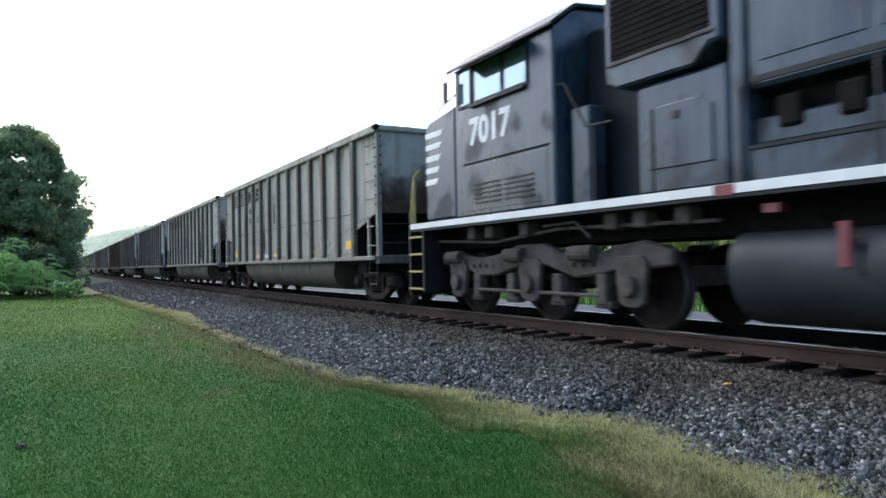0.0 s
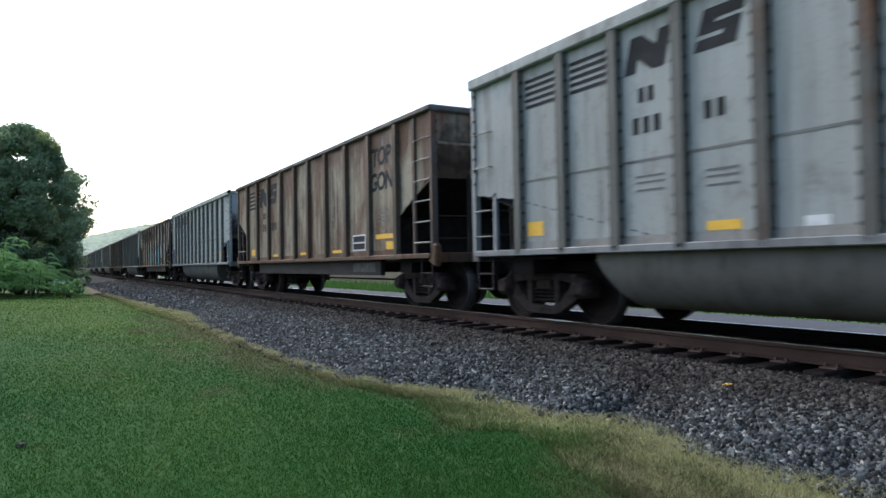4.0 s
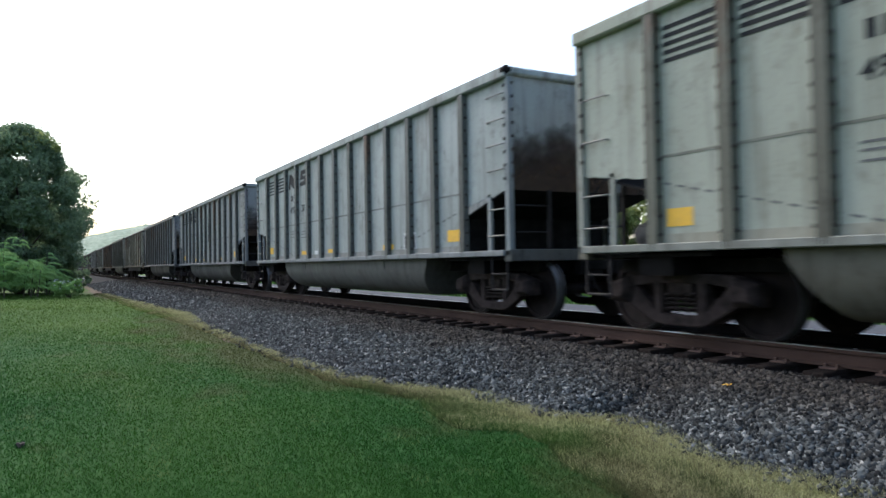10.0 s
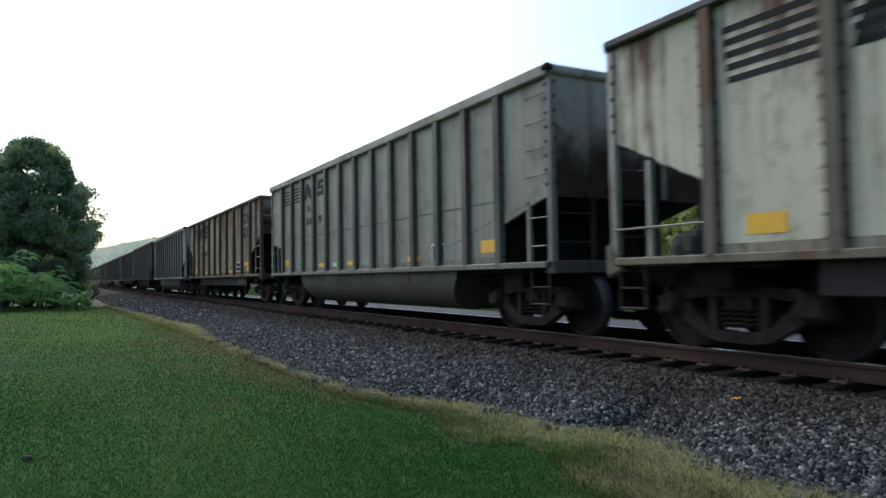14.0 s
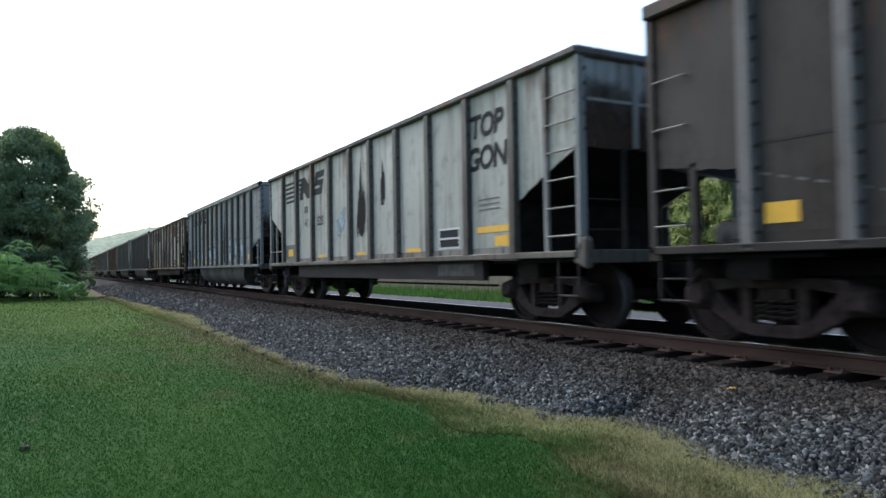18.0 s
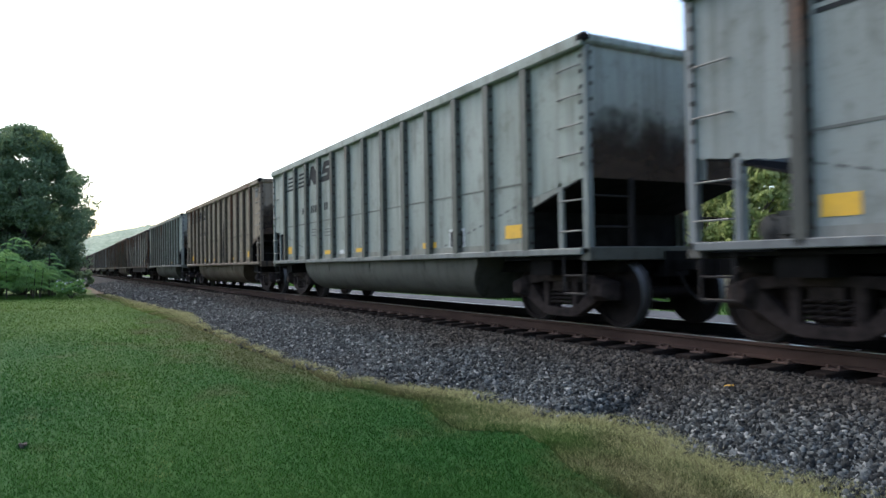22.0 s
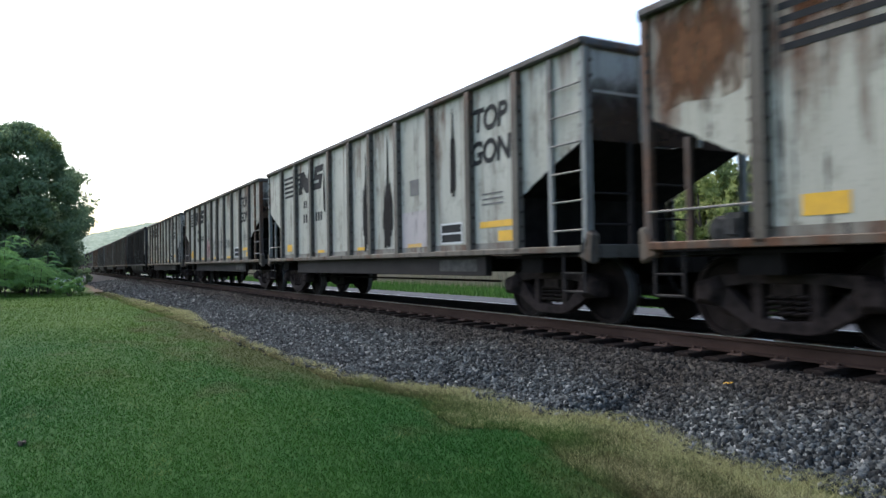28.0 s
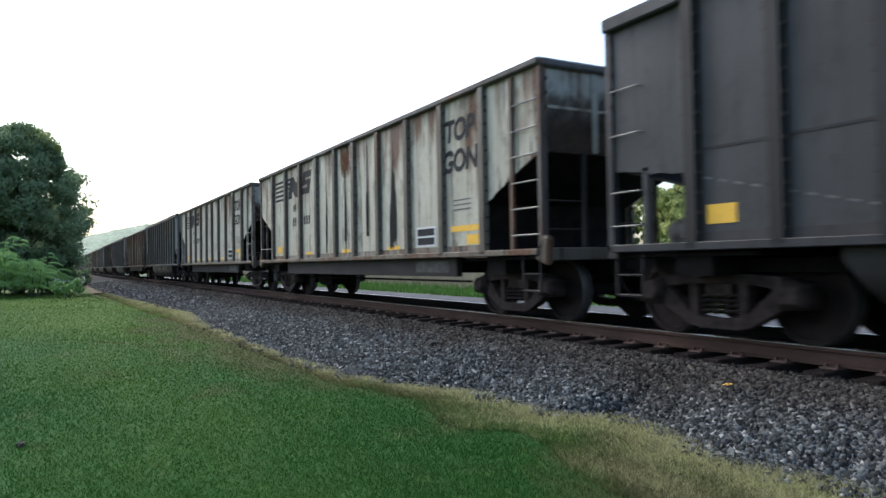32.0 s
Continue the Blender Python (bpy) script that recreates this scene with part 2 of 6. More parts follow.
# ---- the ground ----
def toe(x):
    """y of the lawn's edge at the foot of the ballast."""
    y = float(np.interp(x, (-220, -80, -46, -36, -28, -24, -18.8, -14, -10.7, -8.8, -7.7, -7.0, -6.1, -5.55, -5.2, -4.65, -4.1, -3.5, -2.9, 0, 20),
                        (2.6, 2.8, 2.85, 3.25, 3.75, 3.95, 3.45, 3.4, 3.4, 3.6, 4.05, 4.42, 4.36, 4.42, 4.95, 4.9, 4.64, 4.52, 4.7, 4.6, 4.5)))
    return y + 0.05 * noise.noise(Vector((x * 0.9, 3.0, 0))) + 0.04 * noise.noise(Vector((x * 3.1, 9.0, 0)))


TOE_X = np.concatenate([np.arange(-230, -60, 2.0), np.arange(-60, 22, 0.08)])
TOE_Y = np.array([toe(float(a)) for a in TOE_X])


def dryness(x, y):
    """How far the grass at a place has turned to straw, and how far it is worn brown, by its depth inside the lawn's edge."""
    depth = np.interp(x, TOE_X, TOE_Y) - y
    straw = np.interp(x, (-60, -36, -28, -24, -19, -14, -10, -8, -6.5, -5, -3), (0.3, 0.7, 1.1, 1.1, 0.45, 0.25, 0.3, 0.55, 0.95, 1.35, 1.5))
    brown = np.interp(x, (-60, -40, -28, -20, -14, -10, -7, -5, -3), (0.8, 1.2, 1.3, 1.9, 1.7, 1.2, 1.2, 1.8, 2.2))
    return np.clip(1.25 - depth / straw, 0, 1), np.clip(1.2 - depth / brown, 0, 1)


SHOULDER = 5.72            # y where the ballast begins to fall away


def bed_height(x, y, foot):
    """Height of the ballast between its foot and the ties."""
    if y >= SHOULDER:
        return -0.225 - 0.05 * min(1.0, max(0.0, (y - 6.0) / 0.2))
    k = (y - foot) / (SHOULDER - foot)
    return LAWN + (-0.225 - LAWN) * max(0.0, min(1.0, k)) ** 0.85




def lawn_mat(name, fresh, lush, sunny, brown, straw, blades=0.0):
    """Mown grass: broad patches, far-end sunlight put in as yellower colour, worn brown and straw-dry towards its edge.
    """
    n = Nodes(name, 0.9)
    n.b.inputs["Specular IOR Level"].default_value = 0.08
    sep = n.t.nodes.new("ShaderNodeSeparateXYZ")
    n.t.links.new(n.coord, sep.inputs[0])
    col = n.mix(n.ramp(n.noise(0.32, 5, (0.6, 1.4, 1)), 0.36, 0.62), fresh, lush)
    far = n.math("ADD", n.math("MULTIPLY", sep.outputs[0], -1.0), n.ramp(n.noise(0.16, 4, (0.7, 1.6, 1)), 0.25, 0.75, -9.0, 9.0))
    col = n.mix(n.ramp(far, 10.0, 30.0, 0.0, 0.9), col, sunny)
    worn = n.math("ADD", n.layer("brown"), n.ramp(n.noise(0.8, 5, (0.7, 1.2, 1)), 0.25, 0.75, -0.75, 0.45))
    col = n.mix(n.ramp(worn, 0.1, 0.7, 0.0, 0.75), col, brown)
    dry = n.math("ADD", n.layer("straw"), n.ramp(n.noise(1.5, 6, (0.8, 1.3, 1), 0.65), 0.25, 0.75, -0.6, 0.4))
    if blades:
        dry = n.math("ADD", dry, n.ramp(n.island(), 0.0, 1.0, -0.45, 0.4))
    col = n.mix(n.ramp(dry, 0.28, 1.0, 0.0, 0.8), col, straw)
    if blades:
        shade = n.mix(n.island(), (1 - blades, 1 - blades, 1 - blades), (1 + blades, 1 + blades, 1 + blades))
        n.color(n.mix(1.0, col, shade, "MULTIPLY"))
        return n.thin(0.45).m
    g = n.noise(9, 5)
    n.color(n.mix(n.ramp(g, 0.3, 0.75, 0.0, 0.5), col, n.mix(1.0, col, (0.6, 0.62, 0.6), "MULTIPLY"))).bump(g, 0.5, 0.02)
    return n.m


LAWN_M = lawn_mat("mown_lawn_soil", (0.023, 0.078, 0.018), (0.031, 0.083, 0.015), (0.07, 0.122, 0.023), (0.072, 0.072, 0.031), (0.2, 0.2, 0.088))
BED_M = ground_mix("grey_ballast_fines", (0.02, 0.021, 0.024), (0.03, 0.03, 0.033), (0.01, 0.01, 0.011), 1.2)
DIRT_M = ground_mix("tan_trodden_edge", (0.17, 0.115, 0.078), (0.125, 0.105, 0.075), (0.07, 0.062, 0.045), 0.6)
ROAD_M = ground_mix("grey_gravel_road", (0.075, 0.08, 0.088), (0.1, 0.103, 0.108), (0.055, 0.056, 0.06), 0.8)
FIELD_M = ground_mix("verge_grass_soil", (0.05, 0.12, 0.02), (0.075, 0.15, 0.03), (0.09, 0.13, 0.04), 0.4)


def stone_mat():
    n = Nodes("crushed_grey_stone", 0.9)
    n.b.inputs["Specular IOR Level"].default_value = 0.15
    r = n.island()
    col = n.mix(n.math("POWER", r, 2.0), (0.012, 0.0135, 0.014), (0.145, 0.158, 0.156))
    col = n.mix(n.ramp(r, 0.95, 0.97), col, (0.26, 0.265, 0.25))
    sep = n.t.nodes.new("ShaderNodeSeparateXYZ")
    n.t.links.new(n.coord, sep.inputs[0])
    brown = n.math("ADD", sep.outputs[1], n.ramp(n.noise(0.9, 4), 0.2, 0.8, -0.45, 0.45))
    col = n.mix(n.ramp(brown, 4.75, 5.5, 0.0, 0.88), col, n.mix(n.math("POWER", r, 1.6), (0.0075, 0.0064, 0.0056), (0.077, 0.066, 0.054)))
    col = n.mix(n.ramp(n.noise(2.3, 4), 0.6, 0.72, 0.0, 0.35), col, (0.014, 0.0105, 0.009))
    n.color(col).bump(n.noise(60, 3), 0.4, 0.01)
    return n.m


STONE_M = stone_mat()


def ground_sheet():
    xs = [-3000, -1500, -800, -400, -250] + list(np.arange(-200, -60, 4)) + list(np.arange(-60, -20, 0.5)) + list(np.arange(-20, 12, 0.2)) + [20, 60, 200, 800, 3000]
    ys = [-3000, -1000, -300, -100, -40] + list(np.arange(-20, 1, 0.5)) + list(np.arange(1, 5.4, 0.1)) + [5.6, 6, 7] + [10, 16, 30, 60, 150, 400, 1200, 3000]
    v, f = [], []
    for x in xs:
        for y in ys:
            near = -70 < x < 15 and -25 < y < 6
            v.append((x, y, LAWN - 0.01 + (0.008 * noise.noise(Vector((x * 0.25, y * 0.25, 0))) if near and y < 2.0 else 0.0) - (0.05 if y > 5 else 0)))
    n = len(ys)
    for i in range(len(xs) - 1):
        for j in range(n - 1):
            f.append((i * n + j, (i + 1) * n + j, (i + 1) * n + j + 1, i * n + j + 1))
    v = np.array(v)
    straw, brown = dryness(v[:, 0], v[:, 1])
    near = v[:, 1] < 6
    return soup("ground", v, np.array(f), LAWN_M, "structure", "mown green lawn and fields running to the horizon", "lawn", {"straw": straw * near, "brown": brown * near})


def strip(name, material, xs, rows, label, category):
    """A sheet along the track: rows(x) gives its (y, z) across."""
    v = [(x, y, z) for x in xs for y, z in rows(x)]
    n = len(rows(xs[0]))
    f = [(i * n + j, (i + 1) * n + j, (i + 1) * n + j + 1, i * n + j + 1) for i in range(len(xs) - 1) for j in range(n - 1)]
    return soup(name, np.array(v), np.array(f), material, "structure", label, category)


def bed_rows(x):
    foot = toe(x)
    out = [(foot - 0.1, LAWN - 0.06)]
    for k in range(0, 9):
        y = foot + (SHOULDER - foot) * k / 8
        out.append((y, bed_height(x, y, foot) - 0.02))
    return out + [(6.0, -0.25), (6.3, -0.3), (6.5, -0.32), (7.4, -0.3), (9.0, -0.28), (9.35, -0.3), (10.4, -0.6)]


def edge_rows(x):
    foot = toe(x)
    w = float(np.interp(x, (-60, -40, -30, -22, -14, -9, -7, -4), (0.5, 0.9, 0.5, 0.16, 0.2, 0.14, 0.05, 0.03))) * (1 + 0.8 * noise.noise(Vector((x * 0.5, 0, 5)))) + 0.06 * noise.noise(Vector((x * 2.3, 0, 2)))
    return [(foot - 0.08 - w, LAWN - 0.012), (foot - 0.05 - w * 0.7, LAWN + 0.002), (foot + 0.1, LAWN + 0.012), (foot + 0.25, LAWN + 0.02)]


ground_sheet()
NEAR_XS = list(np.arange(-820, -230, 20.0)) + list(np.arange(-230, -60, 4.0)) + list(np.arange(-60, -20, 0.4)) + list(np.arange(-20, 12, 0.12)) + list(np.arange(12, 660, 12.0))
strip("ballast_bed", BED_M, NEAR_XS, bed_rows, "sloping bed of crushed grey stone under the track", "ballast")
strip("trodden_edge", DIRT_M, NEAR_XS, edge_rows, "tan strip of dead grass along the ballast", "verge")
strip("gravel_road", ROAD_M, [-820, -60, 660], lambda x: [(9.9, -0.55), (11, -0.5), (13, -0.48), (16.0, -0.5), (16.4, -0.62)], "pale grey gravel road behind the track", "road")
strip("far_verge", FIELD_M, [-820, -60, 660], lambda x: [(16.1, -0.56), (17.2, -0.45), (19.5, -0.4), (24, -0.42), (60, -0.45)], "green grass verge behind the gravel road", "verge")

rng = np.random.default_rng(7)


def scatter_stones(name, count, x_range, size, label):
    """Crushed stones lying on the ballast."""
    block = np.array([(1, 0.2, -0.5), (-0.3, 1, -0.5), (-0.8, -0.8, -0.5), (0.8, -0.6, 0.6), (0.3, 0.9, 0.6), (-1, 0.1, 0.6)])
    tri = np.array([(0, 2, 1), (3, 4, 5), (0, 1, 4), (0, 4, 3), (1, 2, 5), (1, 5, 4), (2, 0, 3), (2, 3, 5)])
    u = rng.random(count)
    lo, hi = -x_range[1], -x_range[0]
    x = -(lo * (hi / lo) ** u)
    foot = np.interp(x, TOE_X, TOE_Y)
    spread = rng.random(count)
    y = foot - 0.06 - 0.3 * rng.random(count) ** 6 + (6.5 - foot + 0.06) * spread
    rise = LAWN + (-0.225 - LAWN) * np.clip((y - foot) / (SHOULDER - foot), 0, 1) ** 0.85
    z = np.where(y >= SHOULDER, -0.225 - 0.05 * np.clip((y - 6.0) / 0.2, 0, 1), rise)
    r = size * (0.55 + 1.15 * rng.random(count) ** 2.2)
    z = z + r * 0.25
    q = rng.normal(size=(count, 4))
    q /= np.linalg.norm(q, axis=1)[:, None]
    w, a, b, c = q.T
    rot = np.stack([np.stack([1 - 2 * (b * b + c * c), 2 * (a * b - c * w), 2 * (a * c + b * w)], -1),
                    np.stack([2 * (a * b + c * w), 1 - 2 * (a * a + c * c), 2 * (b * c - a * w)], -1),
                    np.stack([2 * (a * c - b * w), 2 * (b * c + a * w), 1 - 2 * (a * a + b * b)], -1)], 1)
    s = (block[None] * (0.55 + 0.75 * rng.random((count, 6, 3)))) * (r[:, None] * (0.65 + 0.7 * rng.random((count, 3))))[:, None, :]
    v = np.einsum("nij,nkj->nki", rot, s) + np.stack([x, y, z], -1)[:, None, :]
    f = tri[None] + 6 * np.arange(count)[:, None, None]
    return soup(name, v.reshape(-1, 3), f.reshape(-1, 3), STONE_M, "stuff", label, "ballast stones")


scatter_stones("ballast_stones", 150000, (-26, -2.2), 0.0205, "crushed grey and brown ballast stones")
scatter_stones("ballast_stones", 22000, (-75, -26), 0.038, "crushed grey ballast stones farther along the track")


def blades(name, x, y, d, material, height, label, lean, width=1.0):
    """Bent blades of grass at the places given; d: their distance from the lawn's near corner."""
    n = len(x)
    h = height * (0.5 + 0.8 * rng.random(n)) * (1 + d * 0.012)
    w = width * 0.002 * (1 + d * 0.18)
    t = rng.uniform(0, math.tau, n)
    reach = h * lean * rng.random(n)
    a = rng.uniform(0, math.tau, n)
    tip = np.stack([x + reach * np.cos(a), y + reach * np.sin(a), LAWN + h * (1 - 0.25 * rng.random(n))], -1)
    base = np.stack([x, y, np.full(n, LAWN - 0.012)], -1)
    side = np.stack([np.cos(t) * w, np.sin(t) * w, np.zeros(n)], -1)
    v = np.stack([base - side, base + side, tip], 1).reshape(-1, 3)
    straw, brown = dryness(x, y)
    return soup(name, v, np.arange(3 * n).reshape(-1, 3), material, "stuff", label, "grass", {"straw": np.repeat(straw, 3), "brown": np.repeat(brown, 3)})


def lawn_grass(count):
    """Mown blades over the whole lawn, thinning out with distance."""
    start = rng.uniform(0.45, 1.0, count) * 3.4
    d = start * (46 / start) ** (rng.random(count) ** 0.85)
    a = np.radians(rng.uniform(-14, 72, count) + rng.normal(0, 8, count))
    x, y = -d * np.cos(a), d * np.sin(a)
    keep = y < np.interp(x, TOE_X, TOE_Y) - 0.04 * rng.random(count)
    blades("lawn_grass", x[keep], y[keep], d[keep], BLADE_M, 0.018, "short green mown lawn grass", 2.8)


def edge_grass(count):
    """Longer, straw-dry blades along the ballast, some of them between its lowest stones."""
    x = -2.0 * (46 / 2.0) ** rng.random(count)
    reach = np.interp(x, (-36, -28, -24, -19, -14, -10, -8, -6.5, -5, -3), (0.7, 1.1, 1.1, 0.4, 0.25, 0.3, 0.6, 1.0, 1.3, 1.4))
    y = np.interp(x, TOE_X, TOE_Y) + 0.16 - (reach + 0.16) * rng.random(count) ** 0.8
    tuft = np.sin(x * 5.1 + 2 * np.sin(y * 3.7)) + np.sin(y * 7.3 + 2 * np.sin(x * 2.9))
    keep = (tuft + rng.normal(0, 1.2, count) > -0.3) & (rng.random(count) < (reach + 0.1) * 0.8)
    x, y = x[keep], y[keep]
    blades("edge_grass", x, y, np.hypot(x, y), DRY_M, 0.042, "straw-coloured dry grass along the ballast", 2.2)


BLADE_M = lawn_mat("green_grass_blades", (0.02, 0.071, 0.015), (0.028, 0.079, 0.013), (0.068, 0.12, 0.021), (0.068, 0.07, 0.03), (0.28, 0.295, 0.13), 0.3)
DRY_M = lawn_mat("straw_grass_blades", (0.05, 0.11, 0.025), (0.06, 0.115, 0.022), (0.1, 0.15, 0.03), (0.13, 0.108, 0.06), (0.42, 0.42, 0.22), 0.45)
lawn_grass(620000)
edge_grass(330000)


# ---- the track ----
def railway():
    outline = ((-0.07, -0.17), (0.07, -0.17), (0.07, -0.158), (0.012, -0.14), (0.009, -0.045), (0.036, -0.036), (0.036, -0.008), (0.028, 0.0),
               (-0.028, 0.0), (-0.036, -0.008), (-0.036, -0.036), (-0.009, -0.045), (-0.012, -0.14), (-0.07, -0.158))
    for side in (-0.7525, 0.7525):
        thing = tagged(new("rail"), "rusty brown steel rail with a polished head", "rail", "rails of the track", "structure")
        thing.matrix_world = TRACK @ pose(0, side, 0)
        steel = mesh_of("rail_steel", made(prism, [(y, z - 0.002) for y, z in outline], -800, 640, "x"), RAIL_M)
        # inner faces take the black that stands for shade under the train
        steel.materials.append(GAUGE_SHADE_M)
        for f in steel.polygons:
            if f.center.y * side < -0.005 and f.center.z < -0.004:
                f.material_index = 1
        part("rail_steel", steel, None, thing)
        part("running_surface", boxes((-800, 640, -0.024, 0.024, -0.003, 0.0015)), RAILTOP_M, thing, "bright polished strip worn by the wheels")
    bm = made(prism, [(-1.22, -0.36), (1.22, -0.36), (1.22, -0.185), (-1.22, -0.185)], -0.11, 0.11, "x")
    tie = mesh_of("tie", bm, TIE_M, 0.012)
    plate = mesh_of("tie_plate", boxes((-0.09, 0.09, -0.17, 0.17, -0.19, -0.17)), STEEL_M, 0.004)
    spike = bmesh.new()
    for sx, sy in ((-0.06, -0.1), (0.06, -0.1), (0.05, 0.1)):
        box(spike, sx - 0.012, sx + 0.012, sy - 0.02, sy + 0.02, -0.172, -0.142)
    spike = mesh_of("spikes", spike, STEEL_M)
    first = tagged(new("tie_row"), "weathered creosoted wooden ties under the rails", "railway ties", kind="structure")
    first.matrix_world = TRACK
    r = random.Random(3)
    far = bmesh.new()
    for x in np.arange(-1.46, 640, 0.54):
        box(far, x - 0.11, x + 0.11, -1.22, 1.22, -0.36, -0.185)
    for k in range(1470):
        x = -2.0 - 0.54 * k
        if k < 220:
            ob = new("tie", tie)
            ob.parent = first
            ob.matrix_local = pose(x + r.uniform(-0.03, 0.03), r.uniform(-0.06, 0.06), r.uniform(-0.008, 0.004), 0, 0, r.uniform(-0.7, 0.7))
            if k < 60:
                for s in (-0.7525, 0.7525):
                    pl = new("tie_plate", plate)
                    pl.parent, pl.matrix_local = first, pose(x, s, 0)
                if k < 40:
                    sp = new("spikes", spike)
                    sp.parent, sp.matrix_local = first, pose(x, -0.7525, 0)
        else:
            box(far, x - 0.11, x + 0.11, -1.22, 1.22, -0.36, -0.185)
    far = part("far_ties", far, TIE_M, first)
    far["kind"] = "stuff"


railway()


# ---- the train ----
def wheelset_mesh(radius):
    bm = bmesh.new()
    for s in (-1, 1):
        lathe(bm, [(0.09, s * 0.82), (0.13, s * 0.8), (0.14, s * 0.76), (radius * 0.5, s * 0.735), (radius * 0.84, s * 0.755), (radius * 0.86, s * 0.79),
                   (radius - 0.01, s * 0.79), (radius, s * 0.775), (radius + 0.004, s * 0.68), (radius + 0.026, s * 0.668), (radius + 0.026, s * 0.65),
                   (radius * 0.86, s * 0.648), (radius * 0.5, s * 0.7), (0.1, s * 0.68)], 36)
    rod(bm, (0, -1.0, 0), (0, 1.0, 0), 0.085, 14)
    me = mesh_of("wheelset", bm, WHEEL_M, 0, False)
    me.materials.append(TREAD_M)
    for f in me.polygons:
        c = f.center
        if math.hypot(c.x, c.z) > radius - 0.008 and abs(f.normal.y) < 0.6:
            f.material_index = 1
    return me


WHEEL_R, AXLES = 0.457, 0.91
CAR_WHEELS = wheelset_mesh(WHEEL_R)


def sideframe_mesh():
    """A cast truss: sheets that share their corners, thickened, with a bearing box at either end."""
    bm = bmesh.new()
    half = {"a": (0, 0.72), "b": (0.27, 0.73), "c": (0.39, 0.73), "d": (0.78, 0.71), "e": (1.1, 0.62), "f": (1.1, 0.38), "g": (0.78, 0.36), "h": (0.7, 0.58),
            "i": (0.39, 0.62), "j": (0.27, 0.62), "k": (0, 0.62), "l": (0.27, 0.26), "m": (0.38, 0.3), "n": (0.4, 0.15), "o": (0.24, 0.12), "p": (0, 0.12), "q": (0, 0.24)}
    flat_faces, spots = [], {}
    for s in (-1, 1):
        for way in ("abjk", "bcij", "cdhi", "defgh", "hgnm", "ijlm", "lmno", "qlop"):
            ring = []
            for key in way:
                x, z = half[key]
                if (s * x, z) not in spots:
                    spots[s * x, z] = bm.verts.new((s * x, -0.075, z))
                ring.append(spots[s * x, z])
            flat_faces.append(bm.faces.new(ring))
    bmesh.ops.recalc_face_normals(bm, faces=bm.faces)
    bearing = [f for f in flat_faces if len(f.verts) == 5]
    body = bmesh.ops.extrude_face_region(bm, geom=list(bm.faces))
    bmesh.ops.translate(bm, verts=[v for v in body["geom"] if isinstance(v, bmesh.types.BMVert)], vec=(0, 0.15, 0))
    for f in bearing:
        for out, shrink in ((0.05, 0.9), (0.07, 0.62)):
            f = bmesh.ops.extrude_discrete_faces(bm, faces=[f])["faces"][0]
            middle = f.calc_center_median()
            for v in f.verts:
                v.co = middle + (v.co - middle) * shrink + Vector((0, -out, 0))
    return mesh_of("sideframe", bm, TRUCK_M, 0.01)


def spring_mesh():
    """One coil: a tube swept along a helix."""
    bm = bmesh.new()
    rings = []
    for k in range(41):
        a = k * 0.62
        c = Vector((0.07 * math.cos(a), 0.07 * math.sin(a), 0.28 + 0.22 * k / 40))
        out = Vector((math.cos(a), math.sin(a), 0))
        rings.append([bm.verts.new(c + (out * math.cos(q) + Vector((0, 0, 1)) * math.sin(q)) * 0.017) for q in (0, 1.57, 3.14, 4.71)])
    for p, q in zip(rings, rings[1:]):
        for k in range(4):
            bm.faces.new((p[k], p[(k + 1) % 4], q[(k + 1) % 4], q[k]))
    return mesh_of("spring", bm, TRUCK_M)


SIDEFRAME, SPRINGS = sideframe_mesh(), spring_mesh()


def freight_truck(parent, x):
    """A two-axle freight truck under a car."""
    bm = boxes((-0.17, 0.17, -1.05, 1.05, 0.5, 0.66), (-0.3, 0.3, -0.35, 0.35, 0.6, 0.72), (-0.7, -0.6, -0.75, 0.75, 0.36, 0.46), (0.6, 0.7, -0.75, 0.75, 0.36, 0.46))
    truck = part("truck", bm, TRUCK_M, parent, "cast steel two-axle truck", 0.012)
    truck.matrix_local = pose(x, 0, 0)
    for s in (-1, 1):
        part("sideframe", SIDEFRAME, None, truck).matrix_local = pose(0, s * 0.99, 0)
        for x in (-0.16, 0.0, 0.16) if s < 0 else (0.0,):
            part("spring", SPRINGS, None, truck).matrix_local = pose(x, s * 0.99, 0)
        part("wheelset", CAR_WHEELS, None, truck, "worn steel wheels on an axle").matrix_local = pose(s * AXLES, 0, WHEEL_R)
    return truck


def coupler_mesh():
    bm = boxes((-0.75, -0.12, -0.07, 0.07, 0.76, 0.9))
    prism(bm, [(-0.2, -0.13), (-0.2, 0.13), (0.0, 0.19), (0.09, 0.12), (0.02, 0.02), (0.06, -0.1), (-0.02, -0.16)], 0.7, 0.97, "z")
    return mesh_of("coupler", bm, UNDER, 0.012)


def hose_mesh():
    bm = bmesh.new()
    pipe(bm, [(-0.35, -0.35, 0.75), (-0.2, -0.33, 0.5), (-0.05, -0.28, 0.36), (0.05, -0.25, 0.34)], 0.022)
    return mesh_of("air_hose", bm, UNDER)


COUPLER, HOSE = coupler_mesh(), hose_mesh()


def rung_mesh(length):
    bm = bmesh.new()
    pipe(bm, [(-length / 2, 0.0, 0), (-length / 2, -0.06, 0), (length / 2, -0.06, 0), (length / 2, 0.0, 0)], 0.011)
    return mesh_of("grab_iron", bm, RUNG_M)


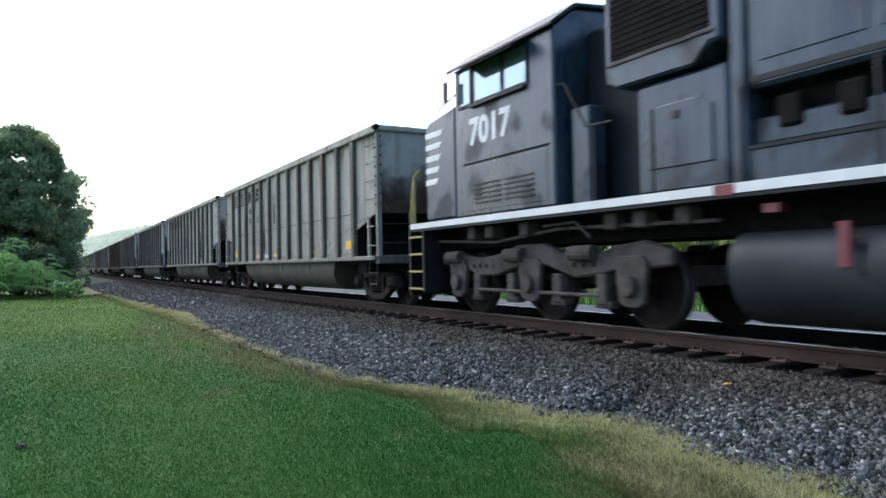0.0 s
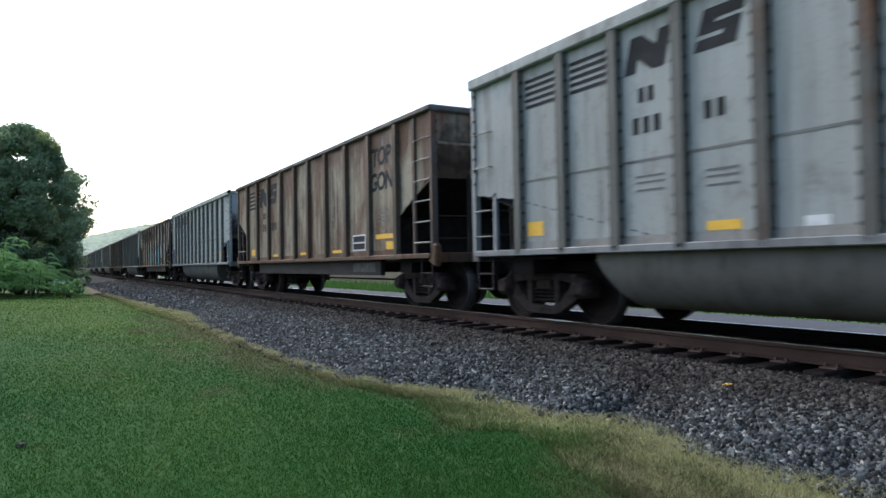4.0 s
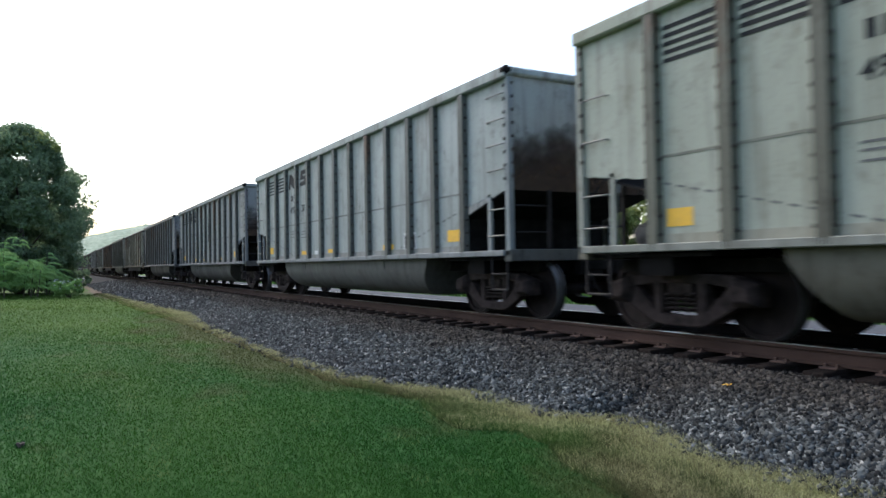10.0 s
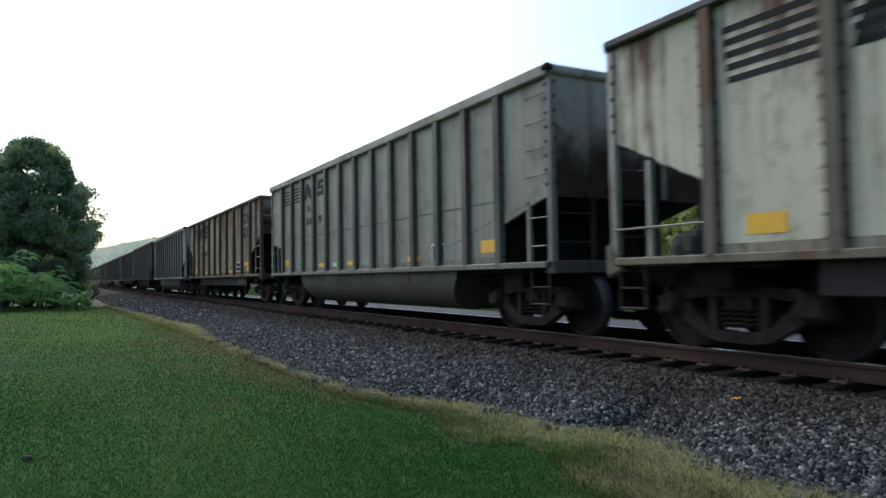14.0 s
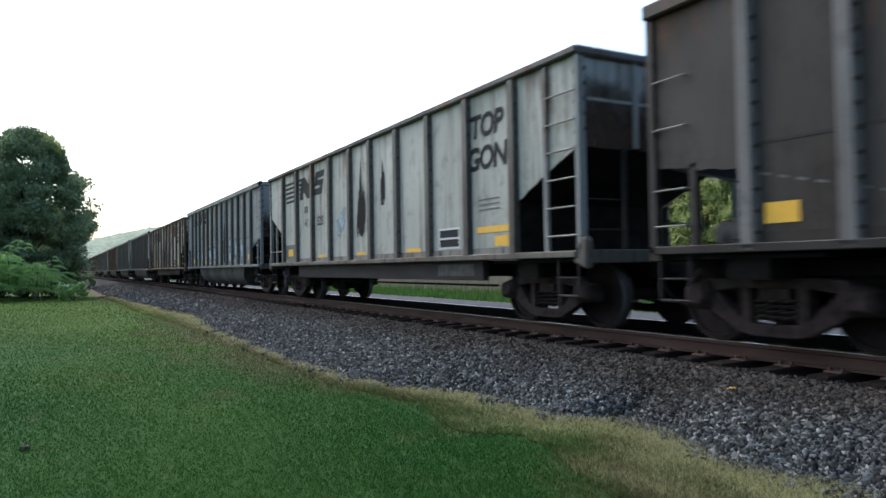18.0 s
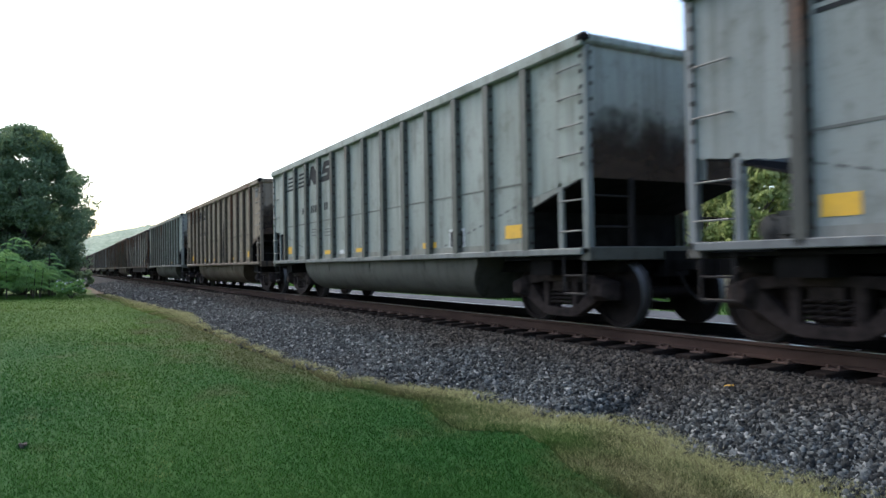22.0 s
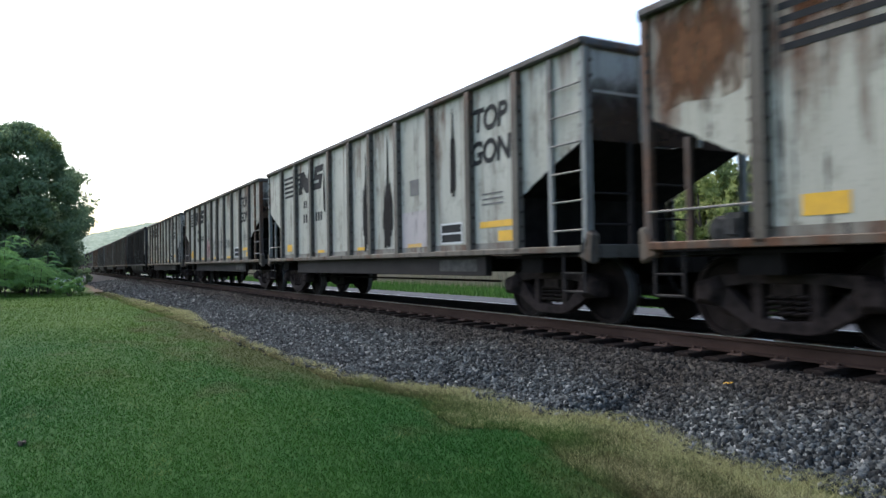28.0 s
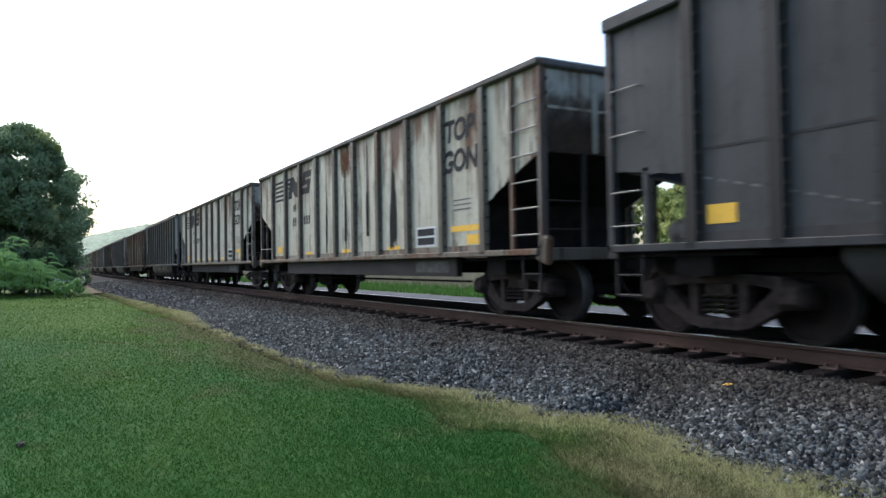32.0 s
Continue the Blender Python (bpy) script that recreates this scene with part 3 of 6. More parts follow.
STEEL_GREY = simple("dusty_grey_brake_steel", (0.05, 0.046, 0.042), (0.13, 0.122, 0.11), 8, 0.8, gloss=0.2)
UNDER_B = simple("dark_beam_steel", (0.015, 0.012, 0.0115), (0.034, 0.028, 0.0265), 3, 0.75, 0, 0.15, (0.4, 1, 1), 0.3)
RUNG_M = simple("worn_grab_iron_steel", (0.13, 0.122, 0.115), (0.23, 0.22, 0.205), 8, 0.55, 0.2)
RUNG, SHORT_RUNG = rung_mesh(0.44), rung_mesh(0.4)
DARK_RUNG = mesh_of("rung", made(rod, (-0.32, 0, 0), (0.32, 0, 0), 0.013, 6), UNDER_B)
LADDER_RUNG = mesh_of("rung", made(rod, (-0.32, 0, 0), (0.32, 0, 0), 0.013, 6), RUNG_M)
CAR_TOP_A, CAR_TOP_B, SILL, HALF = 3.83, 3.75, 1.03, 1.5


def slanted(w, h, slant, notch=0.0):
    bm = bmesh.new()
    o = [(-w / 2 - slant / 2, -h / 2), (w / 2 - slant / 2, -h / 2), (w / 2 + slant / 2, h / 2), (-w / 2 + slant / 2, h / 2)]
    if notch:
        o = [o[0], (o[0][0] + w * 0.3, -h / 2), (o[0][0] + w * 0.36, -h * 0.12), (o[1][0] - w * 0.3, -h / 2), o[1], o[2],
             (o[2][0] - w * 0.3, h / 2), (o[2][0] - w * 0.36, h * 0.12), (o[3][0] + w * 0.3, h / 2), o[3]]
    prism(bm, o, -0.003, 0.0)
    return bm


SOOT_M = patchy("brown_black_soot", (0.035, 0.027, 0.021), (0.1, 0.066, 0.046), 0.16, 0.74, 1.6, (1, 1, 1), 0.0, 0.5)


def end_frame(car, s, end, cut_corner, cut_rib, rib_x, top, slope_top):
    """What an open car end has: wall, slope sheet, posts, sill, steps and coupler. s: which end."""
    def bx(*d):
        return boxes(*[((min(s * a, s * b)), max(s * a, s * b), *r) for a, b, *r in d])
    part("end_wall", bx((end - 0.05, end - 0.035, -HALF, HALF, slope_top, top - 0.1)), PAINT, car)
    for y in (-0.55, 0.55) if cut_corner > 2.2 else (0.62,):
        part("end_post", bx((end - 0.035, end + 0.0, y - 0.05, y + 0.05, slope_top, top - 0.1)), PAINT, car, bevel=0.01)
    if cut_corner > 2.2:
        part("end_brace", bx((end - 0.035, end - 0.025, -HALF, HALF, slope_top + 0.6, slope_top + 0.64)), PAINT, car)
    # The bulkhead fin is added to close the view under the slope.
    bm = bmesh.new()
    under = slope_top - (end - 0.05 - rib_x) / 3.35 * (slope_top - SILL)
    prism(bm, [(s * (end - 0.05), slope_top), (s * (end - 0.05), slope_top + 0.03), (s * (end - 3.4), SILL + 0.03), (s * (end - 3.4), SILL),
               (s * (rib_x - 0.06), under - 0.02), (s * (rib_x - 0.06), SILL - 0.05), (s * (rib_x - 0.03), SILL - 0.05), (s * (rib_x - 0.03), under - 0.005)], -HALF + 0.02, HALF - 0.02)
    part("slope_sheet", bm, NEAR_BLACK, car, "near-black sloping floor sheet with an added bulkhead")
    for y in (-1, 1):
        lo, hi = sorted((y * (HALF + 0.03), y * (HALF - 0.06)))
        post = bx((end - 0.1, end, lo, hi, SILL - 0.02, top - 0.1))
        plain = len(post.faces)
        for k in range(8 if cut_corner < 2.2 else 5):
            z = max(cut_corner + 0.1, top - 1.7) + 0.2 * k
            a, b = sorted((s * (end - 0.113), s * (end - 0.075)))
            box(post, a, b, *sorted((y * (HALF + 0.015), y * (HALF + 0.045))), z, z + 0.045)
            a, b = sorted((s * (end - 0.03), s * (end + 0.012)))
            box(post, a, b, *sorted((y * (HALF - 0.07), y * (HALF - 0.03))), z + 0.03, z + 0.075)
        part("corner_post", bolted(mesh_of("corner_post", post, PAINT), plain), None, car)
        bm = bmesh.new()
        edge = [(s * (rib_x + (end - 0.1 - rib_x) * k / 14), cut_rib + (cut_corner - cut_rib) * k / 14 + (0.045 * noise.noise(Vector((k * 0.9, s * 3, top))) + 0.03 * noise.noise(Vector((k * 2.3, s, 7))) if 0 < k < 14 else 0)) for k in range(15)]
        prism(bm, edge + [(s * (end - 0.1), top - 0.1), (s * rib_x, top - 0.1)], *sorted((y * HALF, y * (HALF - 0.014))))
        part("side_panel", bm, PAINT, car)
    if cut_corner < 2.2 and s > 0:
        part("corner_cap", boxes((end - 0.13, end + 0.05, -HALF - 0.105, -HALF + 0.06, top - 0.14, top + 0.012)), NEAR_BLACK, car, "dark cast cap on the top corner", 0.05)
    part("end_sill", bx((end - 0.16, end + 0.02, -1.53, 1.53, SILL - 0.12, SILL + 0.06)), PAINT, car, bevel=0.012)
    # This plate is added to keep light out of the car's end.
    part("shear_plate", bx((5.3, end - 0.16, -1.45, 1.45, SILL - 0.1, SILL - 0.06)), UNDER, car, "black plate added over the truck to block light")
    soot = [(-1.47, slope_top - 0.02)] + [(-1.47 + 2.94 * k / 16, slope_top + 1.05 + 0.3 * noise.noise(Vector((k * 0.5, s * 2, top))) + 0.1 * noise.noise(Vector((k * 1.7, s, 1)))) for k in range(17)] + [(1.47, slope_top - 0.02)]
    part("soot_patch", made(prism, soot, *sorted((s * (end - 0.034), s * (end - 0.031))), "x"), SOOT_M, car, "dark brown soot on the end wall")
    part("draft_sill", bx((5.2, end + 0.05, -0.22, 0.22, 0.68, SILL)), UNDER, car, bevel=0.01)
    cp = part("coupler", COUPLER, None, car, "dark steel knuckle coupler")
    cp.matrix_local = pose(s * (CAR / 2 - 0.04), 0, 0, 0, 0, 0 if s > 0 else 180)
    hs = part("air_hose", HOSE, None, car, "black rubber brake hose")
    hs.matrix_local = pose(s * (CAR / 2 - 0.04), 0, 0, 0, 0, 0 if s > 0 else 180)
    for y in (-1, 1):
        bm = bmesh.new()
        xa, xb = s * (end - 0.12), s * (end - 0.54)
        pipe(bm, [(xa, y * 1.5, SILL - 0.05), (xa, y * 1.5, 0.48), (xb, y * 1.5, 0.48), (xb, y * 1.5, SILL - 0.05)], 0.018)
        rod(bm, (xa, y * 1.5, 0.72), (xb, y * 1.5, 0.72), 0.014, 6)
        part("sill_step", bm, UNDER_B, car, "bent steel stirrup step")
    if s < 0:
        gear = bmesh.new()
        lathe(gear, [(0.03, -0.34), (0.13, -0.3), (0.15, -0.26), (0.15, 0.26), (0.13, 0.3), (0.03, 0.34)], 16, -0.75, -end + 0.62, SILL + 0.18)
        part("air_reservoir", gear, STEEL_GREY, car, "dusty steel air reservoir", smooth=True).data.set_sharp_from_angle(angle=0.7)
        gear = boxes((-end + 0.84, -end + 1.06, -1.22, -0.98, SILL + 0.04, SILL + 0.34), (-end + 0.88, -end + 1.02, -1.27, -1.22, SILL + 0.1, SILL + 0.28))
        rod(gear, (-end + 0.62, -1.05, SILL + 0.3), (-end + 0.86, -1.1, SILL + 0.24), 0.022)
        rod(gear, (-end + 1.06, -1.1, SILL + 0.14), (-end + 1.3, -1.1, SILL + 0.1), 0.022)
        part("control_valve", gear, STEEL_GREY, car, "cast brake control valve with pipes", 0.012)
    for z in (1.35, 1.75):
        ob = part("rung", DARK_RUNG, None, car)
        ob.matrix_local = pose(s * (end - 0.02), -1.08, z, 0, 0, 90)
    part("end_ladder_stile", bx((end - 0.05, end, -0.8, -0.74, SILL, slope_top)), UNDER_B, car)


def bolted(me, plain):
    """Gives the bolts, built after the plain faces, their dark rust."""
    me.materials.append(BOLT_M)
    for f in me.polygons[plain:]:
        f.material_index = 1
    return me


BOLT_M = simple("dark_rusted_bolts", (0.026, 0.022, 0.02), (0.07, 0.055, 0.045), 9, 0.85, gloss=0.2)
HAT = [(-0.1, 0.0), (-0.07, -0.085), (0.07, -0.085), (0.1, 0.0)]


def side_structure(car, ribs, end, top, rib_z0, chord):
    """Ribs, panels, chords and sills of both sides. ribs: their x, from front to back."""
    rib = bmesh.new()
    prism(rib, HAT, rib_z0, top - 0.1, "z")
    plain = len(rib.faces)
    for k in range(12):
        z = rib_z0 + 0.15 + 0.21 * k
        for x in (-0.088, 0.088):
            box(rib, x - 0.022, x + 0.022, -0.06, -0.015, z, z + 0.035)
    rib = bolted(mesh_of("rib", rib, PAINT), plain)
    sheets = {}
    for y, turn in ((-1, 0), (1, 180)):
        if y > 0:
            part("side_wall", boxes((ribs[-1], ribs[0], HALF - 0.014, HALF, SILL + 0.04, top - 0.1)), PAINT, car)
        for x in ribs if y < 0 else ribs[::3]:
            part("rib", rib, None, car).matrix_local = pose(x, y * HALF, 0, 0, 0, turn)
        for a, b in zip(ribs, ribs[1:]) if y < 0 else ():
            w = round(abs(a - b), 3)
            if w not in sheets:
                sheets[w] = mesh_of("side_panel", boxes((-w / 2, w / 2, 0.0, 0.014, SILL + 0.04, top - 0.1)), PAINT)
            part("side_panel", sheets[w], None, car).matrix_local = pose((a + b) / 2, y * HALF, 0, 0, 0, turn)
        c0, c1 = sorted((y * (HALF + 0.095), y * (HALF - 0.05)))
        part("top_chord", boxes((-end, end, c0, c1, top - chord, top)), PAINT, car, "", 0.02)
        c0, c1 = sorted((y * (HALF + 0.085), y * (HALF - 0.09)))
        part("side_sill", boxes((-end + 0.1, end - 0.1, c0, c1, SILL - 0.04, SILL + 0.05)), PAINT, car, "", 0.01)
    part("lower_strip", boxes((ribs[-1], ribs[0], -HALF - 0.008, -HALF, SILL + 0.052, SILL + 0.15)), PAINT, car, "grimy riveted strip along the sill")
    for s in (-1, 1):
        part("top_chord", boxes((*sorted((s * (end - 0.12), s * (end + 0.04))), -HALF - 0.06, HALF + 0.06, top - 0.135, top - 0.005)), PAINT, car, "", 0.03)


def rungs(car, s, xs, zs, mesh, y=-HALF):
    for z in zs:
        part("grab_iron", mesh, None, car).matrix_local = pose(s * xs, y, z)


def gondola_a():
    """A bathtub coal car with close ribs and a rounded tub between the trucks."""
    car = tagged(new("coal_gondola"), "", "coal car", "coal cars of the train")
    end = 7.33
    ribs = [6.018 - 1.003 * k for k in range(13)]
    side_structure(car, ribs, end, CAR_TOP_A, SILL - 0.02, 0.17)
    part("seam", boxes((-6.0, 6.0, -HALF - 0.006, -HALF, 2.03, 2.06)), PAINT, car)
    for s in (-1, 1):
        end_frame(car, s, end, 1.98, 1.80, 6.018, CAR_TOP_A, 2.0)
        rungs(car, s, end - 0.33, (2.3, 2.68, 3.06, 3.44) if s > 0 else (2.38, 2.92), RUNG)
        rungs(car, s, end - 0.33, (1.3, 1.7), RUNG)
        part("ladder_stile", boxes((*sorted((s * (end - 0.56), s * (end - 0.64))), -HALF, -HALF + 0.05, SILL, 1.96)), PAINT, car)
        freight_truck(car, s * 6.13)
        bm = bmesh.new()
        for k in range(13):
            x, z = s * (5.85 - 0.19 * k), 1.74 - 0.045 * k
            prism(bm, [(x - 0.05, z), (x + 0.05, z + s * 0.024), (x + 0.05, z + 0.022 + s * 0.024), (x - 0.05, z + 0.022)], -HALF - 0.006, -HALF)
        part("weld_line", bm, GREY_MARK, car, "broken weld line along the slope")["kind"] = "stuff"
    bm = bmesh.new()
    half = [(-1.44, SILL - 0.03), (-1.44, 0.86)] + [(-1.44 + 0.55 * (1 - math.cos(a)), 0.86 - 0.57 * math.sin(a)) for a in (0.2, 0.4, 0.6, 0.8, 1.0, 1.2, 1.4, 1.57)] + [(-0.3, 0.28)]
    prism(bm, half + [(-a, b) for a, b in half[::-1]], -4.5, 4.5, "x")
    for v in bm.verts:
        v.co.x *= 0.9 + 0.1 * min(1.0, max(0.0, (v.co.z - 0.3) / 0.6))
    part("tub", bm, PAINT, car, "rounded bathtub bottom between the trucks", 0.0, True).data.set_sharp_from_angle(angle=0.7)
    for s in (-1, 1):
        for x in (-2.6, 0.0, 2.6):
            bm = bmesh.new()
            prism(bm, [(s * 1.455, SILL - 0.03), (s * 1.455, 0.84), (s * 1.4, 0.64), (s * 1.25, 0.44), (s * 1.1, 0.36), (s * 1.1, 0.5), (s * 1.3, 0.8), (s * 1.3, SILL - 0.03)], x - 0.02, x + 0.02, "x")
            part("tub_strap", bm, PAINT, car)
    part("underframe", boxes((-7.2, 7.2, -0.3, 0.3, 0.75, 0.9), (-7.2, -4.3, -0.9, 0.9, 0.75, 0.9), (4.3, 7.2, -0.9, 0.9, 0.75, 0.9), (-6.4, -5.9, -1.4, 1.4, 0.72, 1.0), (5.9, 6.4, -1.4, 1.4, 0.72, 1.0)), UNDER, car, "near-black underframe")
    bm = bmesh.new()
    rod(bm, (-5.0, -0.3, 0.62), (-4.5, -0.3, 0.62), 0.16, 12)
    part("brake_cylinder", bm, UNDER, car)
    return car


def gondola_b():
    """A flat-bottomed coal car with wide ribs, deep side beams and ladders at its corners."""
    car = tagged(new("coal_gondola"), "", "coal car", "coal cars of the train")
    end = 7.55
    ribs = [6.02, 4.68, 3.32, 1.95, 0.6, -0.6, -1.95, -3.32, -4.68, -6.02]
    side_structure(car, ribs, end, CAR_TOP_B, SILL - 0.02, 0.1)
    for s in (-1, 1):
        end_frame(car, s, end, 2.5, 1.8, 6.02, CAR_TOP_B, 2.45)
        if s > 0:
            part("ladder_stile", boxes((*sorted((s * (end - 0.7), s * (end - 0.78))), -HALF - 0.05, -HALF, SILL, CAR_TOP_B - 0.12)), PAINT, car)
            part("ladder_stile", boxes((*sorted((s * (end - 0.01), s * (end - 0.09))), -HALF - 0.05, -HALF - 0.031, SILL, CAR_TOP_B - 0.12)), PAINT, car)
            for z in (1.28, 1.66, 2.04, 2.42, 2.8, 3.18):
                part("rung", LADDER_RUNG, None, car).matrix_local = pose(s * (end - 0.4), -HALF - 0.055, z)
        else:
            part("safety_rail", made(rod, (-end + 0.05, -HALF - 0.03, 1.42), (-6.05, -HALF - 0.03, 1.42), 0.014, 6), RUNG_M, car)
            part("ladder_stile", boxes((-end + 0.58, -end + 0.64, -HALF, -HALF + 0.05, SILL, 2.2)), PAINT, car)
            for z in (2.2, 2.5, 2.8, 3.1, 3.4):
                part("grab_iron", RUNG, None, car).matrix_local = pose(-end, -1.2, z, 0, 0, -90)
        freight_truck(car, s * 6.13)
        bm = bmesh.new()
        prism(bm, [(s * (end - 0.2), SILL - 0.1), (s * (end - 0.02), SILL + 0.25), (s * (end + 0.1), SILL + 0.2), (s * (end + 0.08), SILL - 0.2)], -1.55, -1.42)
        part("jacking_bracket", bm, PAINT, car, "cast steel corner bracket", 0.03)
        part("side_beam", boxes((-4.95, 4.95, *sorted((s * 1.42, s * 1.3)), 0.66, 1.0)), UNDER_B, car, "deep dark steel side beam", 0.012)
    part("underframe", boxes((-7.4, 7.4, -0.25, 0.25, 0.7, 0.98), (-4.9, 4.9, -1.3, 1.3, 0.93, 0.98), (-6.4, -5.9, -1.4, 1.4, 0.72, 1.0), (5.9, 6.4, -1.4, 1.4, 0.72, 1.0)), UNDER, car, "near-black underframe")
    part("brake_pipe", made(pipe, [(-4.6, -0.9, 0.56), (4.6, -0.9, 0.56)], 0.02), UNDER, car)
    bm = bmesh.new()
    rod(bm, (-4.3, -0.5, 0.5), (-3.7, -0.5, 0.5), 0.2, 12)
    box(bm, -3.6, -3.2, -0.7, -0.3, 0.35, 0.7)
    part("brake_cylinder", bm, UNDER, car)
    return car


BASE_A, BASE_B = gondola_a(), gondola_b()
MARKS = {}


def flat(car, name, x, z, w, h, material, label="", y=-1.5035):
    key = (w, h, material.name)
    if key not in MARKS:
        MARKS[key] = mesh_of(name, boxes((-w / 2, w / 2, -0.003, 0.0, -h / 2, h / 2)), material)
    ob = part(name, MARKS[key], None, car, label)
    ob.matrix_local = pose(x, y, z)


def shape(car, name, key, make, x, z, y=-1.5035, label=""):
    if key not in MARKS:
        MARKS[key] = make()
    ob = part(name, MARKS[key], None, car, label)
    ob.matrix_local = pose(x, y, z)


def digits(car, x, z, n, h, material):
    """A row of plain bars in place of characters."""
    key = ("digits", n, h, material.name)
    if key not in MARKS:
        w = h * 0.5
        MARKS[key] = mesh_of("stencil", boxes(*[((k - n / 2) * w * 1.7, (k - n / 2) * w * 1.7 + w, -0.003, 0.0, -h / 2, h / 2) for k in range(n)]), material)
    part("stencil", MARKS[key], None, car).matrix_local = pose(x, -1.5035, z)


TOP_WORD, GON_WORD = lettering("TOP", 0.36, 0.12, 0.95), lettering("GON", 0.36, 0.12, 0.95)
for word in (TOP_WORD, GON_WORD):
    word.materials.clear()
    word.materials.append(BLACK_MARK)


# the painted numbers that can be made out, by car: the figures before and after a rib
NUMBERS = {1: ("505", "03"), 2: ("499", "33"), 3: ("52", "60"), 6: ("480", "84"), 7: ("25", "927"), 8: ("477", "16"), 9: ("25", "971"), 10: ("499", "23"),
           11: ("479", "28"), 12: ("500", "43"), 13: ("484", "00"), 14: ("22", "548"), 17: ("46", "000"), 18: ("10", "549"), 19: ("41", "525"),
           20: ("500", "89"), 21: ("2", "933"), 28: ("39", "145")}


def figures(car, k, x, x2, z, h, material, count, count2):
    """The car's painted number, or plain bars where it cannot be read."""
    if k not in NUMBERS:
        digits(car, x, z, count, h, material)
        digits(car, x2, z, count2, h, material)
        return
    for place, text in zip((x, x2), NUMBERS[k]):
        key = ("figures", text, h, material.name)
        if key not in MARKS:
            word = lettering(text, h, 0.1, 1.05, 0.02)
            word.materials.clear()
            word.materials.append(material)
            MARKS[key] = word
        part("painted_number", MARKS[key], None, car).matrix_local = pose(place, -1.5065, z)


def twin_notched(w, h, slant):
    """A slanted block cut from its upper right and lower left."""
    bm = bmesh.new()
    o = [(-0.5, -0.5), (0.5, -0.5), (0.5, 0.12), (-0.14, 0.12), (-0.14, 0.22), (0.5, 0.22), (0.5, 0.5), (-0.5, 0.5), (-0.5, -0.1), (0.14, -0.1), (0.14, -0.22), (-0.5, -0.22)]
    prism(bm, [(a * w + b * slant, b * h) for a, b in o], -0.003, 0.0)
    return bm


def marks_a(car, style, k):
    """Stripes, block letters, number and reflectors of a bathtub car."""
    ink = GREY_MARK if style == "dark" else BLACK_MARK
    if style == "plain":
        for x in (-5.5, -4.5):
            for q in range(5):
                flat(car, "stripe", x, 3.47 - 0.092 * q, 0.74, 0.046, ink)
        shape(car, "emblem", "a_block", lambda: mesh_of("emblem", slanted(0.62, 0.42, 0.12, 0.5), ink), -3.5, 3.28)
        shape(car, "emblem", "a_block2", lambda: mesh_of("emblem", twin_notched(0.52, 0.42, 0.14), ink), -2.5, 3.28)
    elif style == "slant":
        for x in (-5.5, -4.5):
            for q in range(4):
                flat(car, "stripe", x + 0.06 * (2 - q), 3.42 - 0.11 * q, 0.74 - 0.05 * q, 0.055, ink)
        shape(car, "emblem", "s_block", lambda: mesh_of("emblem", slanted(0.7, 0.5, 0.26, 0.5), ink), -3.5, 3.28)
        shape(car, "emblem", "s_block2", lambda: mesh_of("emblem", twin_notched(0.64, 0.5, 0.26), ink), -2.52, 3.28)
    bars = WHITE_MARK if style == "dark" else BLACK_MARK
    z = 2.4 if style == "slant" else 2.45
    digits(car, -4.35 if style == "slant" else -3.5, z if style == "slant" else 2.8, 2, 0.17, bars)
    figures(car, k, -3.5, -2.55, z, 0.19, bars, 3, 2)
    for q in (1.86, 1.79, 1.7):
        flat(car, "stencil", -3.5, q, 0.42, 0.022, bars if style == "dark" else GREY_MARK)
        flat(car, "stencil", -2.5, q - 0.04, 0.4, 0.022, bars if style == "dark" else GREY_MARK)
    for x, w, h in ((5.66, 0.5, 0.2), (2.95, 0.52, 0.1), (-0.35, 0.52, 0.09), (-2.5, 0.42, 0.1), (-5.68, 0.36, 0.2)):
        flat(car, "reflector", x, 1.36 if h > 0.1 else 1.24, w, h, YELLOW, "yellow reflector strip")
    flat(car, "stencil_box", 3.95, 1.32, 0.5, 0.34, WHITE_MARK, "black and white inspection stencil")
    flat(car, "stencil_field", 3.95, 1.32, 0.42, 0.26, BLACK_MARK, y=-1.507)
    flat(car, "stencil_field", 3.87, 1.32, 0.05, 0.18, WHITE_MARK, y=-1.5105)
    flat(car, "stencil", -1.5, 1.22, 0.24, 0.11, WHITE_MARK)


